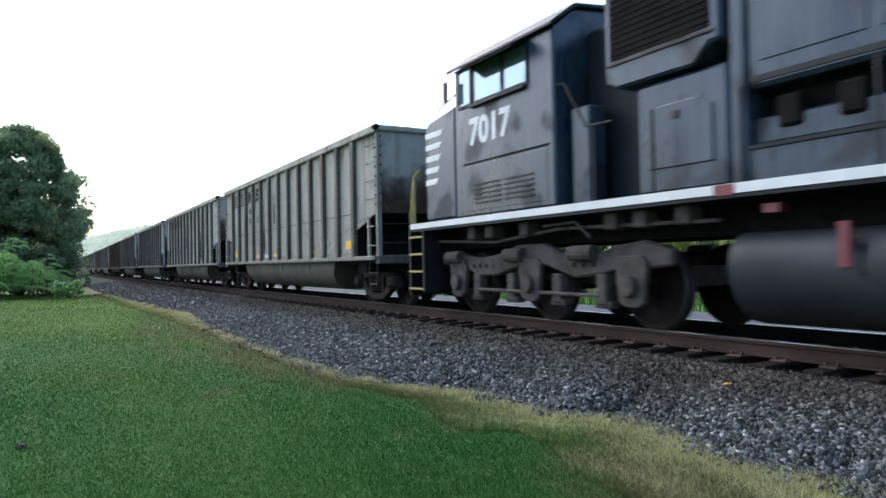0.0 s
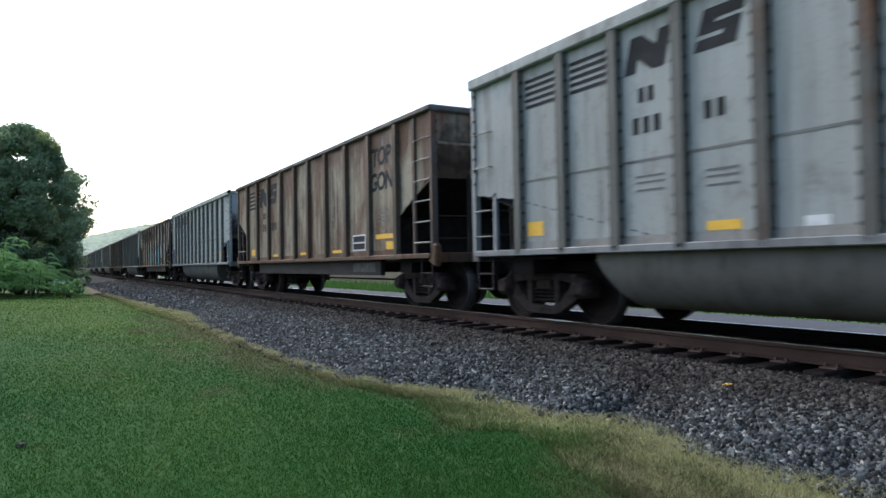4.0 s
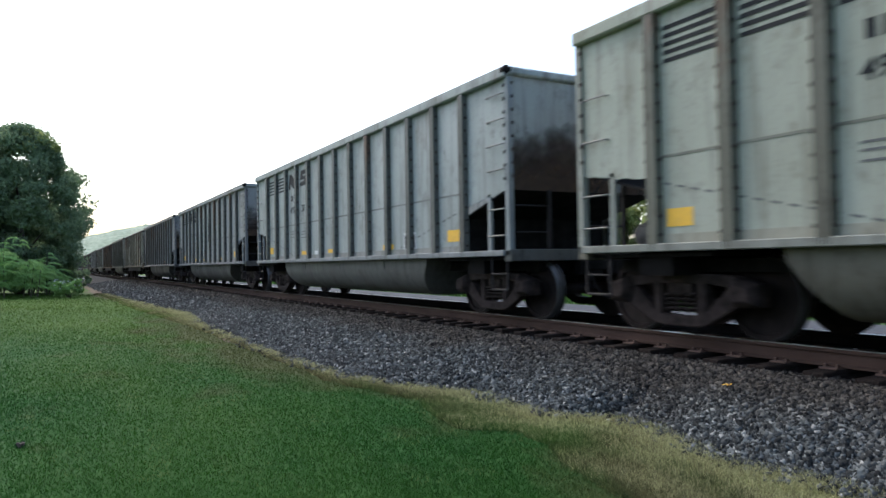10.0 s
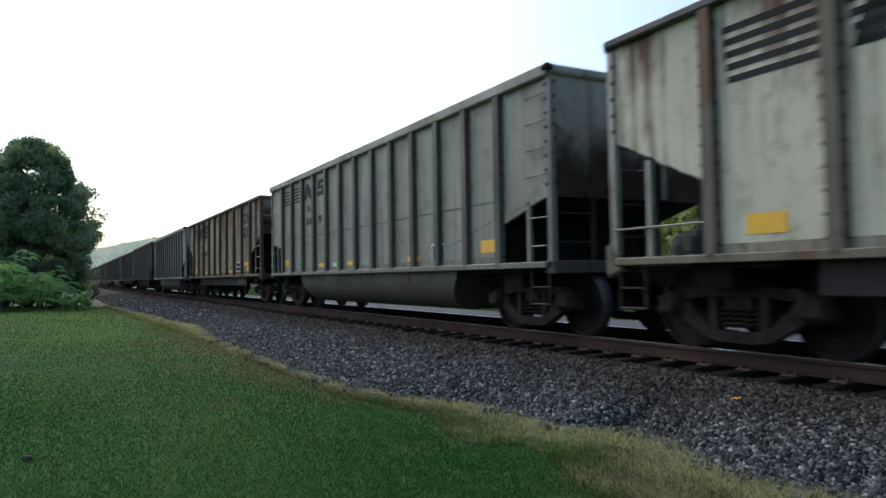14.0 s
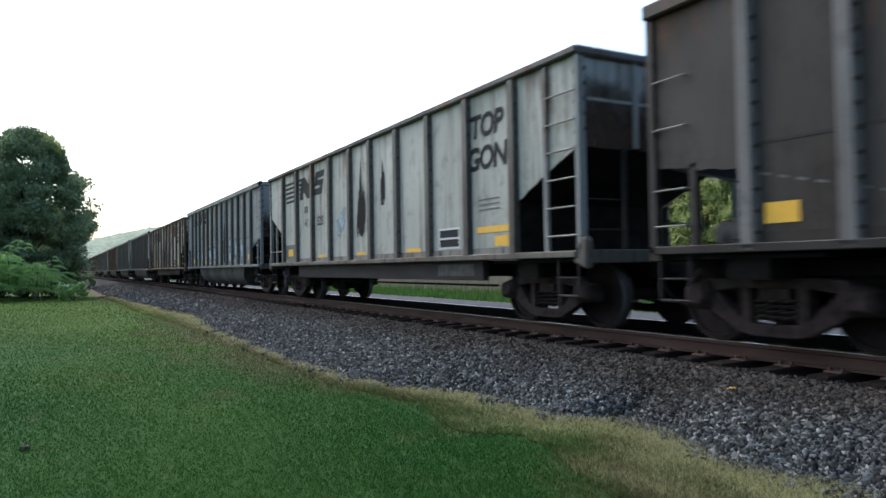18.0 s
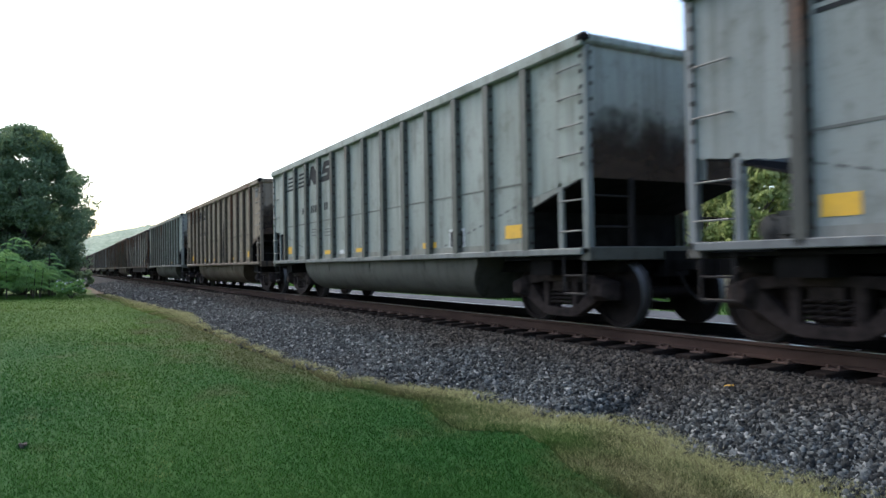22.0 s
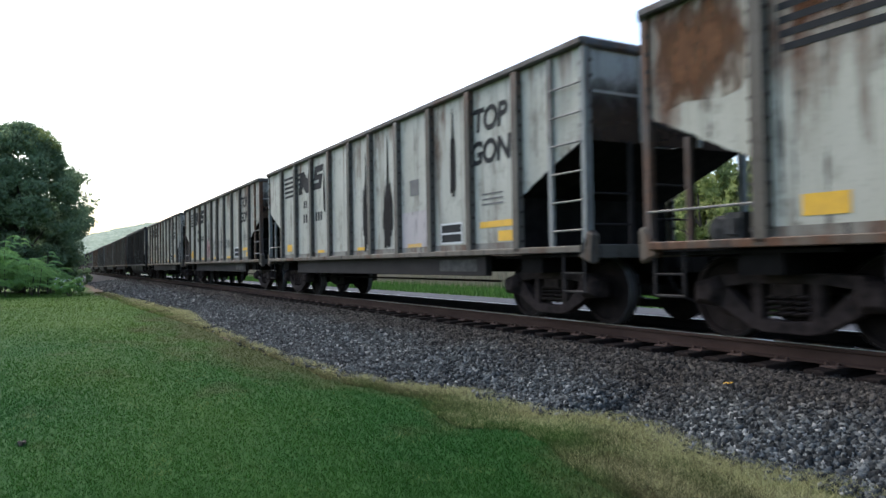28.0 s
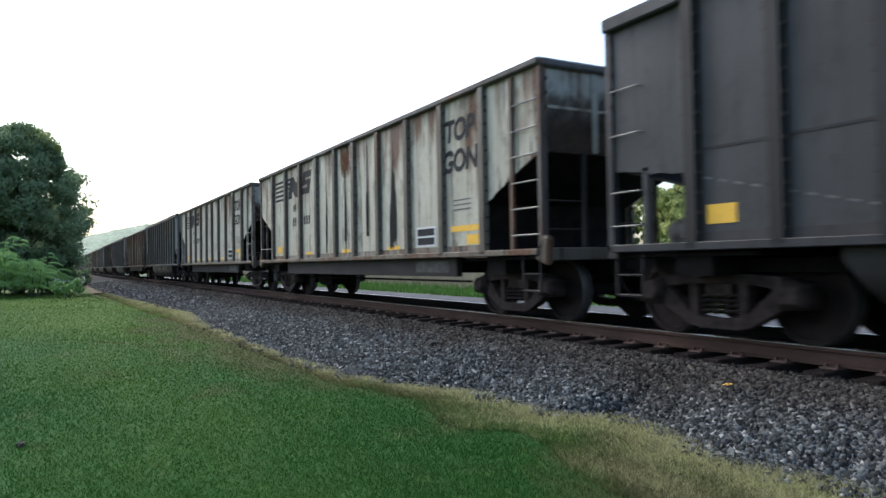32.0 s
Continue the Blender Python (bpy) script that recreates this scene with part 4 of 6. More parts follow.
def marks_b(car, k):
    """Stripes, words, number bars and reflectors of a flat-bottomed car."""
    for q in range(5):
        flat(car, "stripe", -5.3 + 0.015 * q, 3.36 - 0.13 * q, 1.1, 0.068, BLACK_MARK)
        flat(car, "stripe", -4.32, 3.36 - 0.13 * q, 0.5 - 0.05 * q, 0.068, BLACK_MARK)
    shape(car, "emblem", "b_block", lambda: mesh_of("emblem", slanted(0.95, 0.6, 0.2, 0.5), BLACK_MARK), -3.93, 3.1)
    shape(car, "emblem", "b_block2", lambda: mesh_of("emblem", twin_notched(0.66, 0.6, 0.2), BLACK_MARK), -2.86, 3.12)
    shape(car, "lettering", "top_word", lambda: TOP_WORD, 5.24, 3.12, -1.506, "slanted black lettering")
    shape(car, "lettering", "gon_word", lambda: GON_WORD, 5.24, 2.6, -1.506, "slanted black lettering")
    digits(car, -3.9, 2.5, 2, 0.19, BLACK_MARK)
    figures(car, k, -3.9, -2.8, 2.12, 0.23, BLACK_MARK, 2, 3)
    for z in (1.95, 1.87, 1.79):
        flat(car, "stencil", 5.3, z, 0.6, 0.025, GREY_MARK)
    for x, w, h, z in ((5.4, 0.95, 0.1, 1.47), (5.65, 0.4, 0.16, 1.28), (2.6, 0.6, 0.1, 1.2), (0.0, 0.5, 0.1, 1.2), (-2.7, 0.5, 0.1, 1.2), (-5.4, 0.45, 0.2, 1.36)):
        flat(car, "reflector", x, z, w, h, YELLOW, "yellow reflector strip")
    flat(car, "stencil_box", 4.0, 1.38, 0.74, 0.36, WHITE_MARK, "black and white inspection stencil")
    flat(car, "stencil_field", 4.0, 1.462, 0.66, 0.13, BLACK_MARK, y=-1.507)
    flat(car, "stencil_field", 4.0, 1.298, 0.66, 0.13, BLACK_MARK, y=-1.507)
    flat(car, "beam_plate", 4.05, 0.83, 1.25, 0.2, STEEL_GREY, "pale repainted field on the side beam", y=-1.4225)


# kind, style, colour of the paint, amount of rust, words
CARS = (
    ("a", "plain", (0.42, 0.4, 0.36), 0.12, "dusty brownish-grey ribbed"), ("a", "plain", (0.46, 0.44, 0.4), 0.08, "dusty light-grey ribbed"),
    ("a", "slant", (0.38, 0.39, 0.42), 0.05, "dark bluish-grey ribbed"), ("a", "plain", (0.42, 0.43, 0.43), 0.1, "grey ribbed"),
    ("b", "", (0.26, 0.23, 0.18), 0.55, "heavily rusted tan"), ("a", "plain", (0.46, 0.49, 0.49), 0.03, "light-grey ribbed"),
    ("b", "", (0.4, 0.375, 0.31), 0.37, "rusty tan, graffiti-painted"), ("a", "plain", (0.44, 0.48, 0.47), 0.05, "pale grey ribbed"),
    ("b", "", (0.38, 0.37, 0.31), 0.34, "rust-stained cream"), ("a", "plain", (0.48, 0.49, 0.42), 0.08, "creamy grey ribbed"),
    ("a", "plain", (0.43, 0.46, 0.46), 0.05, "cool light-grey ribbed"), ("a", "slant", (0.36, 0.37, 0.38), 0.08, "mid-grey ribbed"),
    ("a", "plain", (0.31, 0.32, 0.33), 0.1, "soot-darkened grey ribbed"), ("b", "", (0.52, 0.52, 0.44), 0.26, "cream, rust-spotted"),
    ("a", "plain", (0.34, 0.34, 0.29), 0.08, "dull greenish-grey ribbed"), ("b", "", (0.3, 0.26, 0.2), 0.46, "brown-stained tan"),
    ("a", "slant", (0.43, 0.46, 0.42), 0.12, "pale greenish-grey ribbed"), ("a", "dark", (0.055, 0.047, 0.042), 0.12, "dark brown-black ribbed"),
    ("b", "", (0.4, 0.42, 0.41), 0.18, "off-white"), ("a", "slant", (0.29, 0.31, 0.32), 0.08, "grey ribbed, graffiti-marked"),
    ("b", "", (0.43, 0.42, 0.37), 0.4, "rust-streaked cream"), ("a", "plain", (0.36, 0.38, 0.38), 0.06, "streaked grey ribbed"),
    ("a", "slant", (0.4, 0.43, 0.4), 0.04, "bluish-grey ribbed"), ("a", "plain", (0.36, 0.29, 0.22), 0.2, "brown weathered ribbed"),
    ("a", "plain", (0.42, 0.44, 0.4), 0.06, "pale grey ribbed"), ("b", "", (0.46, 0.48, 0.46), 0.38, "pale, rust-topped"),
    ("a", "plain", (0.26, 0.215, 0.17), 0.25, "brown weathered ribbed"), ("b", "", (0.46, 0.46, 0.42), 0.45, "cream, rust-patched"),
    ("b", "", (0.45, 0.46, 0.44), 0.22, "off-white stained"), ("b", "", (0.42, 0.42, 0.4), 0.27, "dirty white"),
    ("b", "", (0.54, 0.53, 0.47), 0.26, "dirty white, black-streaked"), ("a", "none", (0.066, 0.066, 0.072), 0.0, "black ribbed, white-graffitied"),
    ("b", "", (0.45, 0.44, 0.39), 0.32, "cream stained"), ("b", "", (0.45, 0.44, 0.4), 0.25, "off-white stained"),
    ("a", "plain", (0.2, 0.2, 0.2), 0.1, "dark grey ribbed"), ("b", "", (0.33, 0.3, 0.25), 0.5, "rusty tan"),
    ("a", "plain", (0.3, 0.31, 0.31), 0.1, "grey ribbed"), ("a", "plain", (0.14, 0.12, 0.11), 0.1, "dark brown ribbed"))
TAIL = 8                   # more dark cars behind those, far down the track

# gap between car k and the next, off the even spacing, fitted to the camera's view
GAP_FIT = dict(enumerate((-0.07, -0.01, 0.06, 0.0, 0.0, -0.05, -0.11, 0.05, -0.1, 0.19, 0.26, 0.11, -0.02, -0.26, 0.05, 0.0, -0.1, -0.17, -0.29,
                        0.08, -0.05, 0.19, 0.06, 0.02, -0.02, -0.16, -0.1, 0.0, 0.07, 0.23, 0.26, -0.17, -0.2)))


def travel(t):
    """x of the coupling behind the locomotive at t seconds."""
    return CAR * t + 8.18e-5 * t ** 3 - 0.016404 * t * t + 0.614246 * t - 12.628


def gap_fit(k):
    return GAP_FIT.get(k, -0.15)


TRAIN = []                 # (car, its middle behind the locomotive's coupling)


def spray(car, strokes, material, label, width):
    """Painted scrawl: bent bands on the side sheet."""
    for pts in strokes:
        for _ in range(2):
            pts = [pts[0]] + [((1 - q) * a + q * c, (1 - q) * b + q * d) for (a, b), (c, d) in zip(pts, pts[1:]) for q in (0.25, 0.75)] + [pts[-1]]
        bm = bmesh.new()
        w = width
        for (x0, z0), (x1, z1) in zip(pts, pts[1:]):
            d = Vector((x1 - x0, z1 - z0)).normalized() * w * 0.5
            n = Vector((-d.y, d.x))
            prism(bm, [(x0 - d.x + n.x, z0 - d.y + n.y), (x0 - d.x - n.x, z0 - d.y - n.y), (x1 + d.x - n.x, z1 + d.y - n.y), (x1 + d.x + n.x, z1 + d.y + n.y)], -0.004, 0.0)
        part("painted_scrawl", bm, material, car, label).matrix_local = pose(0, -1.507, 0)


def assemble():
    for k in range(len(CARS) + TAIL):
        kind, style, paint, rust, words = CARS[k] if k < len(CARS) else CARS[(11, 23, 14, 4, 12, 17, 26, 15)[k - len(CARS)]]
        base = BASE_A if kind == "a" else BASE_B
        car = base if k == (0 if kind == "a" else 4) else copy_thing(base, pose(0, 0, 0))
        TRAIN.append((car, -CAR * (k + 0.5) + (gap_fit(k) + gap_fit(k + 1)) / 2))
        tagged(car, f"{words} coal gondola " + ("with a rounded tub on the track" if kind == "a" else "with deep side beams on the track"))
    for k, (car, _) in enumerate(TRAIN):
        kind, style, paint, rust, words = CARS[k] if k < len(CARS) else CARS[(11, 23, 14, 4, 12, 17, 26, 15)[k - len(CARS)]]
        if k >= len(CARS):
            pass
        elif kind == "a":
            marks_a(car, style, k + 1)
        else:
            marks_b(car, k + 1)
        for ob in car.children_recursive:
            ob.color = (*(f * c for c, f in zip(paint, (0.8, 0.81, 0.765) if kind == "a" else (1.08, 1.045, 0.94))), rust)
            kind_name = ob.name.split(".")[0]
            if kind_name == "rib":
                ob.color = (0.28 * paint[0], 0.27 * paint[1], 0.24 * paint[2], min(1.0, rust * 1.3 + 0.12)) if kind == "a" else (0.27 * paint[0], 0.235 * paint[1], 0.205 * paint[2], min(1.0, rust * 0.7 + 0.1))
            elif kind_name in ("tub", "tub_strap"):
                ob.color = (0.27 * paint[0], 0.25 * paint[1], 0.225 * paint[2], rust)
            elif kind_name == "jacking_bracket":
                ob.color = (0.3 * paint[0], 0.25 * paint[1], 0.21 * paint[2], rust + 0.2)
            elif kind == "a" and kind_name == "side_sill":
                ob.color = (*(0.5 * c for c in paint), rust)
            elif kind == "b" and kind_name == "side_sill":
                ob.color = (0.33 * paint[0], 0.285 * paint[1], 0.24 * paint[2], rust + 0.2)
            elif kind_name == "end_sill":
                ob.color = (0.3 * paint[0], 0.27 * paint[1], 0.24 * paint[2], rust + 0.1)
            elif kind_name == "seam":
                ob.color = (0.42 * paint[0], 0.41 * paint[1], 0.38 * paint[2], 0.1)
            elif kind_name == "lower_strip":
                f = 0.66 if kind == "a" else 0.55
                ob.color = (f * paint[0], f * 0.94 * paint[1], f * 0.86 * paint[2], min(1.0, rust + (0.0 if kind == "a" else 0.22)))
            elif kind == "b" and kind_name in ("corner_post", "ladder_stile"):
                ob.color = (0.1, 0.085, 0.075, 0.5) if rust > 0.26 else (*(0.62 * c for c in paint), 0.3)
            elif kind_name in ("corner_post", "ladder_stile"):
                ob.color = (*(0.62 * c for c in paint), rust)
            elif kind == "b" and kind_name == "top_chord":
                ob.color = (0.09, 0.085, 0.08, 0.12)
            elif kind_name in ("end_wall", "end_brace", "end_post"):
                ob.color = (0.85 * paint[0], 0.84 * paint[1], 0.8 * paint[2], rust * 0.5)
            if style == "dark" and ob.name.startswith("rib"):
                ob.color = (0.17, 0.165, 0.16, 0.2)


assemble()


# ---- stains and scrawls on single cars ----
STAIN_M = patchy("black_coal_slurry_stain", (0.007, 0.007, 0.008), (0.022, 0.021, 0.021), 0.3, 0.46, 5.0, (2.4, 2.4, 0.2), 0.02)
RUST_M = patchy("orange_brown_rust_bloom", (0.06, 0.028, 0.015), (0.2, 0.085, 0.035), 0.32, 0.66, 4.2, (1.5, 1.5, 0.3), 0.2)
CRUST_M = patchy("solid_orange_brown_rust", (0.03, 0.016, 0.01), (0.26, 0.125, 0.06), 0.18, 0.56, 3.2, (1.6, 1.6, 0.5), 0.24)
CYAN_M = patchy("sprayed_cyan_paint", (0.06, 0.26, 0.32), (0.16, 0.38, 0.42), 0.28, 0.4, 2.5, (1, 1, 1), 0.12)
PALE_M = patchy("sprayed_pale_paint", (0.42, 0.5, 0.54), (0.26, 0.33, 0.37), 0.42, 0.54, 3.6, (1, 1, 0.6), 0.14)
WHITE_SPRAY = patchy("sprayed_white_fill", (0.5, 0.58, 0.6), (0.34, 0.43, 0.46), 0.25, 0.42, 3.0, (1, 1, 0.7), 0.06)
SCRAWL_M = simple("sprayed_white_paint", (0.5, 0.52, 0.55), (0.36, 0.38, 0.42), 3, 0.6)
PINK_PATCH = patchy("faded_pinkish_repaint", (0.5, 0.44, 0.43), (0.45, 0.42, 0.4), 0.3, 0.5, 2.0)
PINK_M = simple("sprayed_pink_paint", (0.5, 0.22, 0.24), (0.4, 0.2, 0.2), 3, 0.6)


def drip(car, x, top, bottom, width, seed, material=STAIN_M, label="black coal slurry stain"):
    '''A ragged stain of many narrow runs down a side panel, a few of them starting high up.'''
    r = random.Random(seed)
    n = max(3, int(width / 0.055))
    v, f = [], []
    for k in range(n):
        u = (k + 0.5) / n * 2 - 1
        start = top if k == n // 2 else bottom + (top - bottom) * (0.72 - 0.35 * abs(u) ** 2 + r.uniform(-0.14, 0.14))
        end = bottom + (top - bottom) * max(0.0, r.uniform(-0.1, 0.22) * abs(u))
        c, w = u * width / 2, width / n * r.uniform(0.5, 0.85)
        b = len(v)
        for q in range(7):
            z = start + (end - start) * q / 6
            half = w * min(1.0, 0.35 + q * 0.3) * r.uniform(0.8, 1.15)
            v += [(c - half, -0.003 - 0.0002 * (k % 2), z), (c + half, -0.003 - 0.0002 * (k % 2), z)]
        f += [(b + 2 * q, b + 2 * q + 1, b + 2 * q + 3, b + 2 * q + 2) for q in range(6)]
    me = bpy.data.meshes.new("stain")
    me.from_pydata(v, [], f)
    me.materials.append(material)
    part("stain", me, None, car, label).matrix_local = pose(x, -1.5065, 0)


def car_number(k):
    return TRAIN[k - 1][0]


for k, stains in {1: ((-1.75, 2.9, 1.3, 0.16), (-0.55, 3.2, 2.2, 0.1)), 2: ((-1.3, 3.5, 1.12, 0.34), (-0.6, 3.3, 1.9, 0.12), (3.4, 3.4, 1.2, 0.3)), 3: ((-4.5, 3.45, 2.2, 0.2), (-3.3, 3.5, 1.6, 0.2), (-1.3, 3.5, 1.7, 0.4), (-0.5, 3.4, 2.4, 0.2)),
                  7: ((0.0, 3.3, 1.2, 0.1),), 9: ((1.2, 3.4, 1.1, 0.16), (0.0, 3.2, 1.2, 0.14), (-0.3, 3.4, 1.2, 0.3)), 10: ((-0.5, 3.5, 1.1, 0.4), (-1.5, 3.3, 2.2, 0.12)),
                  12: ((0.5, 3.3, 2.0, 0.16),), 13: ((-1.4, 3.3, 1.9, 0.5), (-0.5, 3.4, 1.5, 0.7)), 19: ((0.0, 3.3, 1.6, 0.5), (1.2, 3.2, 2.2, 0.2)), 20: ((1.5, 3.5, 1.08, 0.5), (-0.4, 3.4, 1.6, 0.2)),
                  21: ((0.0, 3.45, 1.08, 0.95), (1.35, 3.45, 1.06, 0.8), (-1.3, 3.4, 1.2, 0.6), (-4.3, 3.3, 1.5, 0.15)), 22: ((0.3, 3.4, 2.0, 0.3), (1.6, 3.3, 1.4, 0.5), (2.5, 3.3, 2.4, 0.16)), 24: ((1.5, 3.4, 1.06, 0.5),),
                  25: ((-0.5, 3.3, 1.2, 0.12), (0.5, 3.4, 1.6, 0.2), (1.0, 3.3, 1.3, 0.2), (2.5, 3.3, 2.0, 0.12)), 26: ((1.5, 3.4, 1.06, 0.75), (-4.2, 3.0, 1.3, 0.14)),
                  29: ((0.25, 3.3, 1.15, 0.26), (1.4, 3.5, 1.2, 0.45), (-2.4, 3.4, 2.2, 0.12), (4.1, 3.5, 2.0, 0.16)), 30: ((-1.4, 3.4, 1.2, 0.1), (-1.1, 3.4, 1.2, 0.07), (0.1, 3.5, 1.12, 0.12), (1.3, 3.4, 1.12, 0.12)),
                  31: ((-1.2, 2.7, 1.1, 0.26), (-1.75, 2.5, 1.2, 0.12), (0.3, 3.5, 1.1, 0.1), (0.8, 3.3, 1.1, 0.14), (1.6, 3.5, 1.05, 0.75), (3.8, 3.5, 1.6, 0.12), (4.25, 3.5, 2.2, 0.14)),
                  33: ((0.0, 3.4, 1.2, 0.12), (1.3, 3.5, 1.5, 0.14), (-1.3, 3.4, 1.2, 0.1), (2.6, 3.4, 1.2, 0.3))}.items():
    for j, (x, z1, z0, w) in enumerate(stains):
        drip(car_number(k), x, z1, z0, w, 100 * k + j)


def blob(car, x, z, w, h, material, label, seed, y=-1.5045):
    '''A painted patch with a lively outline.'''
    r = random.Random(seed)
    o = []
    for k in range(18):
        a = math.tau * k / 18
        q = r.uniform(0.78, 1.1)
        o.append((w / 2 * math.copysign(abs(math.cos(a)) ** 0.6, math.cos(a)) * q, h / 2 * math.copysign(abs(math.sin(a)) ** 0.6, math.sin(a)) * q))
    part("painted_patch", made(prism, o, -0.002, 0.0), material, car, label).matrix_local = pose(x, y, z)


def scrawls():
    car = car_number(7)
    for outline, m, words, y in (
            (((-1.85, 1.12), (-1.9, 1.9), (-1.5, 2.02), (-1.2, 1.9), (-0.75, 2.0), (-0.72, 1.1)), WHITE_SPRAY, "white sprayed letter body", -1.5045),
            (((-0.48, 1.1), (-0.5, 1.9), (-0.2, 2.1), (0.45, 2.02), (0.48, 1.15)), WHITE_SPRAY, "white sprayed letter body", -1.5045),
            (((0.7, 1.1), (0.75, 1.9), (0.9, 2.45), (1.3, 2.3), (1.6, 2.55), (1.83, 2.3), (1.83, 1.1)), WHITE_SPRAY, "white sprayed letter body", -1.5045),
            (((0.72, 1.08), (0.78, 1.72), (1.15, 1.68), (1.3, 1.3), (1.82, 1.5), (1.82, 1.08)), CYAN_M, "teal sprayed shading", -1.5075),
            (((2.06, 2.2), (2.7, 2.25), (2.95, 2.75), (3.15, 2.7), (3.2, 2.2), (3.2, 1.08), (2.3, 1.08)), WHITE_SPRAY, "white sprayed letter body", -1.5045),
            (((2.06, 2.22), (2.75, 2.28), (2.45, 1.75), (3.0, 1.4), (3.2, 1.7), (3.2, 1.08), (2.3, 1.06), (2.1, 1.5)), CYAN_M, "teal sprayed shading", -1.5075),
            (((3.44, 2.3), (3.75, 2.3), (3.8, 1.5), (4.3, 1.12), (3.44, 1.1)), WHITE_SPRAY, "white sprayed letter body", -1.5045)):
        part("painted_patch", made(prism, list(outline), -0.002, 0.0), m, car, words).matrix_local = pose(0, y, 0)
    spray(car, [[(-1.8, 1.2), (-1.75, 1.9), (-1.3, 1.85), (-1.5, 1.55), (-1.1, 1.4), (-1.6, 1.2)], [(-0.4, 1.2), (-0.35, 1.95), (0.3, 2.0)], [(-0.3, 1.55), (0.25, 1.6)], [(-0.3, 1.2), (0.4, 1.25)],
                [(-0.9, 1.2), (-0.8, 1.9)]], CYAN_M, "pale blue sprayed outline", 0.06)
    spray(car, [[(0.75, 2.2), (1.0, 2.45), (0.95, 2.0), (1.35, 2.3), (1.75, 2.5), (1.7, 2.0), (1.3, 1.9)], [(2.05, 2.25), (2.7, 2.3)], [(2.5, 1.75), (3.1, 1.8)]], BLACK_MARK, "black sprayed outline", 0.04)
    spray(car, [[(-3.1, 2.3), (-2.95, 1.85), (-2.8, 2.3)], [(-2.7, 1.9), (-2.6, 2.3), (-2.45, 2.2), (-2.65, 2.05), (-2.4, 1.9)], [(-3.15, 1.8), (-2.3, 1.95)]], WHITE_SPRAY, "white sprayed tag", 0.05)
    car = car_number(20)
    for j, (x, z, w, h) in enumerate(((-4.6, 1.55, 0.6, 0.8), (-3.5, 1.5, 0.7, 0.7), (-1.6, 1.55, 0.8, 0.8), (-0.5, 1.6, 0.85, 0.95), (2.5, 1.95, 0.75, 0.5), (2.5, 1.4, 0.8, 0.65), (3.5, 1.7, 0.8, 1.1), (4.45, 1.6, 0.8, 0.9))):
        blob(car, x, z, w, h, PALE_M, "pale sprayed paint", 70 + j)
        spray(car, [[(x + 0.36 * w * math.cos(a), z + 0.36 * h * math.sin(a)) for a in (0.3, 1.3, 2.4, 3.4, 4.4, 5.4)]], GREY_MARK, "sprayed outline", 0.05)
    car = car_number(30)
    for j, x in enumerate((0.0, 1.2, 2.4, 2.8)):
        spray(car, [[(x - 0.35, 1.7), (x - 0.1, 1.95), (x + 0.1, 1.7), (x + 0.3, 1.9)], [(x - 0.3, 1.6), (x + 0.35, 1.75)]], GREY_MARK, "sprayed scrawl", 0.035)
    for q in range(5):
        spray(car, [[(-1.75 + 0.2 * q, 1.3), (-1.6 + 0.2 * q, 2.0 - 0.08 * q)]], PINK_M, "pink sprayed scrawl", 0.07)
    car = car_number(32)
    for x, strokes in ((0.48, (((-0.38, 2.0), (-0.3, 1.08)), ((-0.38, 2.0), (-0.1, 1.95), (-0.15, 1.1), (-0.3, 1.08)), ((0.36, 1.95), (0.0, 1.65), (0.36, 1.6)), ((0.36, 1.45), (0.02, 1.3), (0.38, 1.1)))),
                       (1.5, (((-0.42, 1.08), (-0.2, 1.5), (-0.35, 1.9), (0.1, 2.1), (0.4, 2.0), (0.36, 1.08), (0.1, 1.08)), ((-0.1, 1.75), (0.25, 1.8)), ((-0.05, 1.6), (0.0, 1.1), (-0.4, 1.08)))),
                       (2.48, (((-0.42, 2.05), (-0.3, 1.08), (0.38, 1.08), (0.36, 1.35)), ((-0.42, 2.05), (0.1, 2.15), (0.4, 2.1), (0.38, 1.85), (-0.05, 1.8), (-0.05, 1.65), (0.36, 1.6), (0.36, 1.4), (-0.1, 1.35)))),
                       (3.48, (((-0.42, 2.2), (0.1, 2.3), (0.42, 2.05), (0.3, 1.6), (0.42, 1.12), (-0.1, 1.1)), ((-0.3, 1.9), (0.1, 1.95), (0.05, 1.7), (-0.35, 1.45), (-0.25, 1.1), (0.1, 1.35))))):
        spray(car, [[(x + a, b) for a, b in s] for s in strokes], SCRAWL_M, "white sprayed scrawl", 0.075)
    for x, z, n in ((4.2, 1.9, 3), (4.25, 1.6, 4), (5.3, 1.6, 4)):
        spray(car, [[(x + 0.16 * q, z - 0.12 + 0.24 * (q % 2) + 0.05 * q) for q in range(n + 1)], [(x, z - 0.16), (x + 0.16 * n, z - 0.1)]], SCRAWL_M, "small white sprayed tag", 0.05)


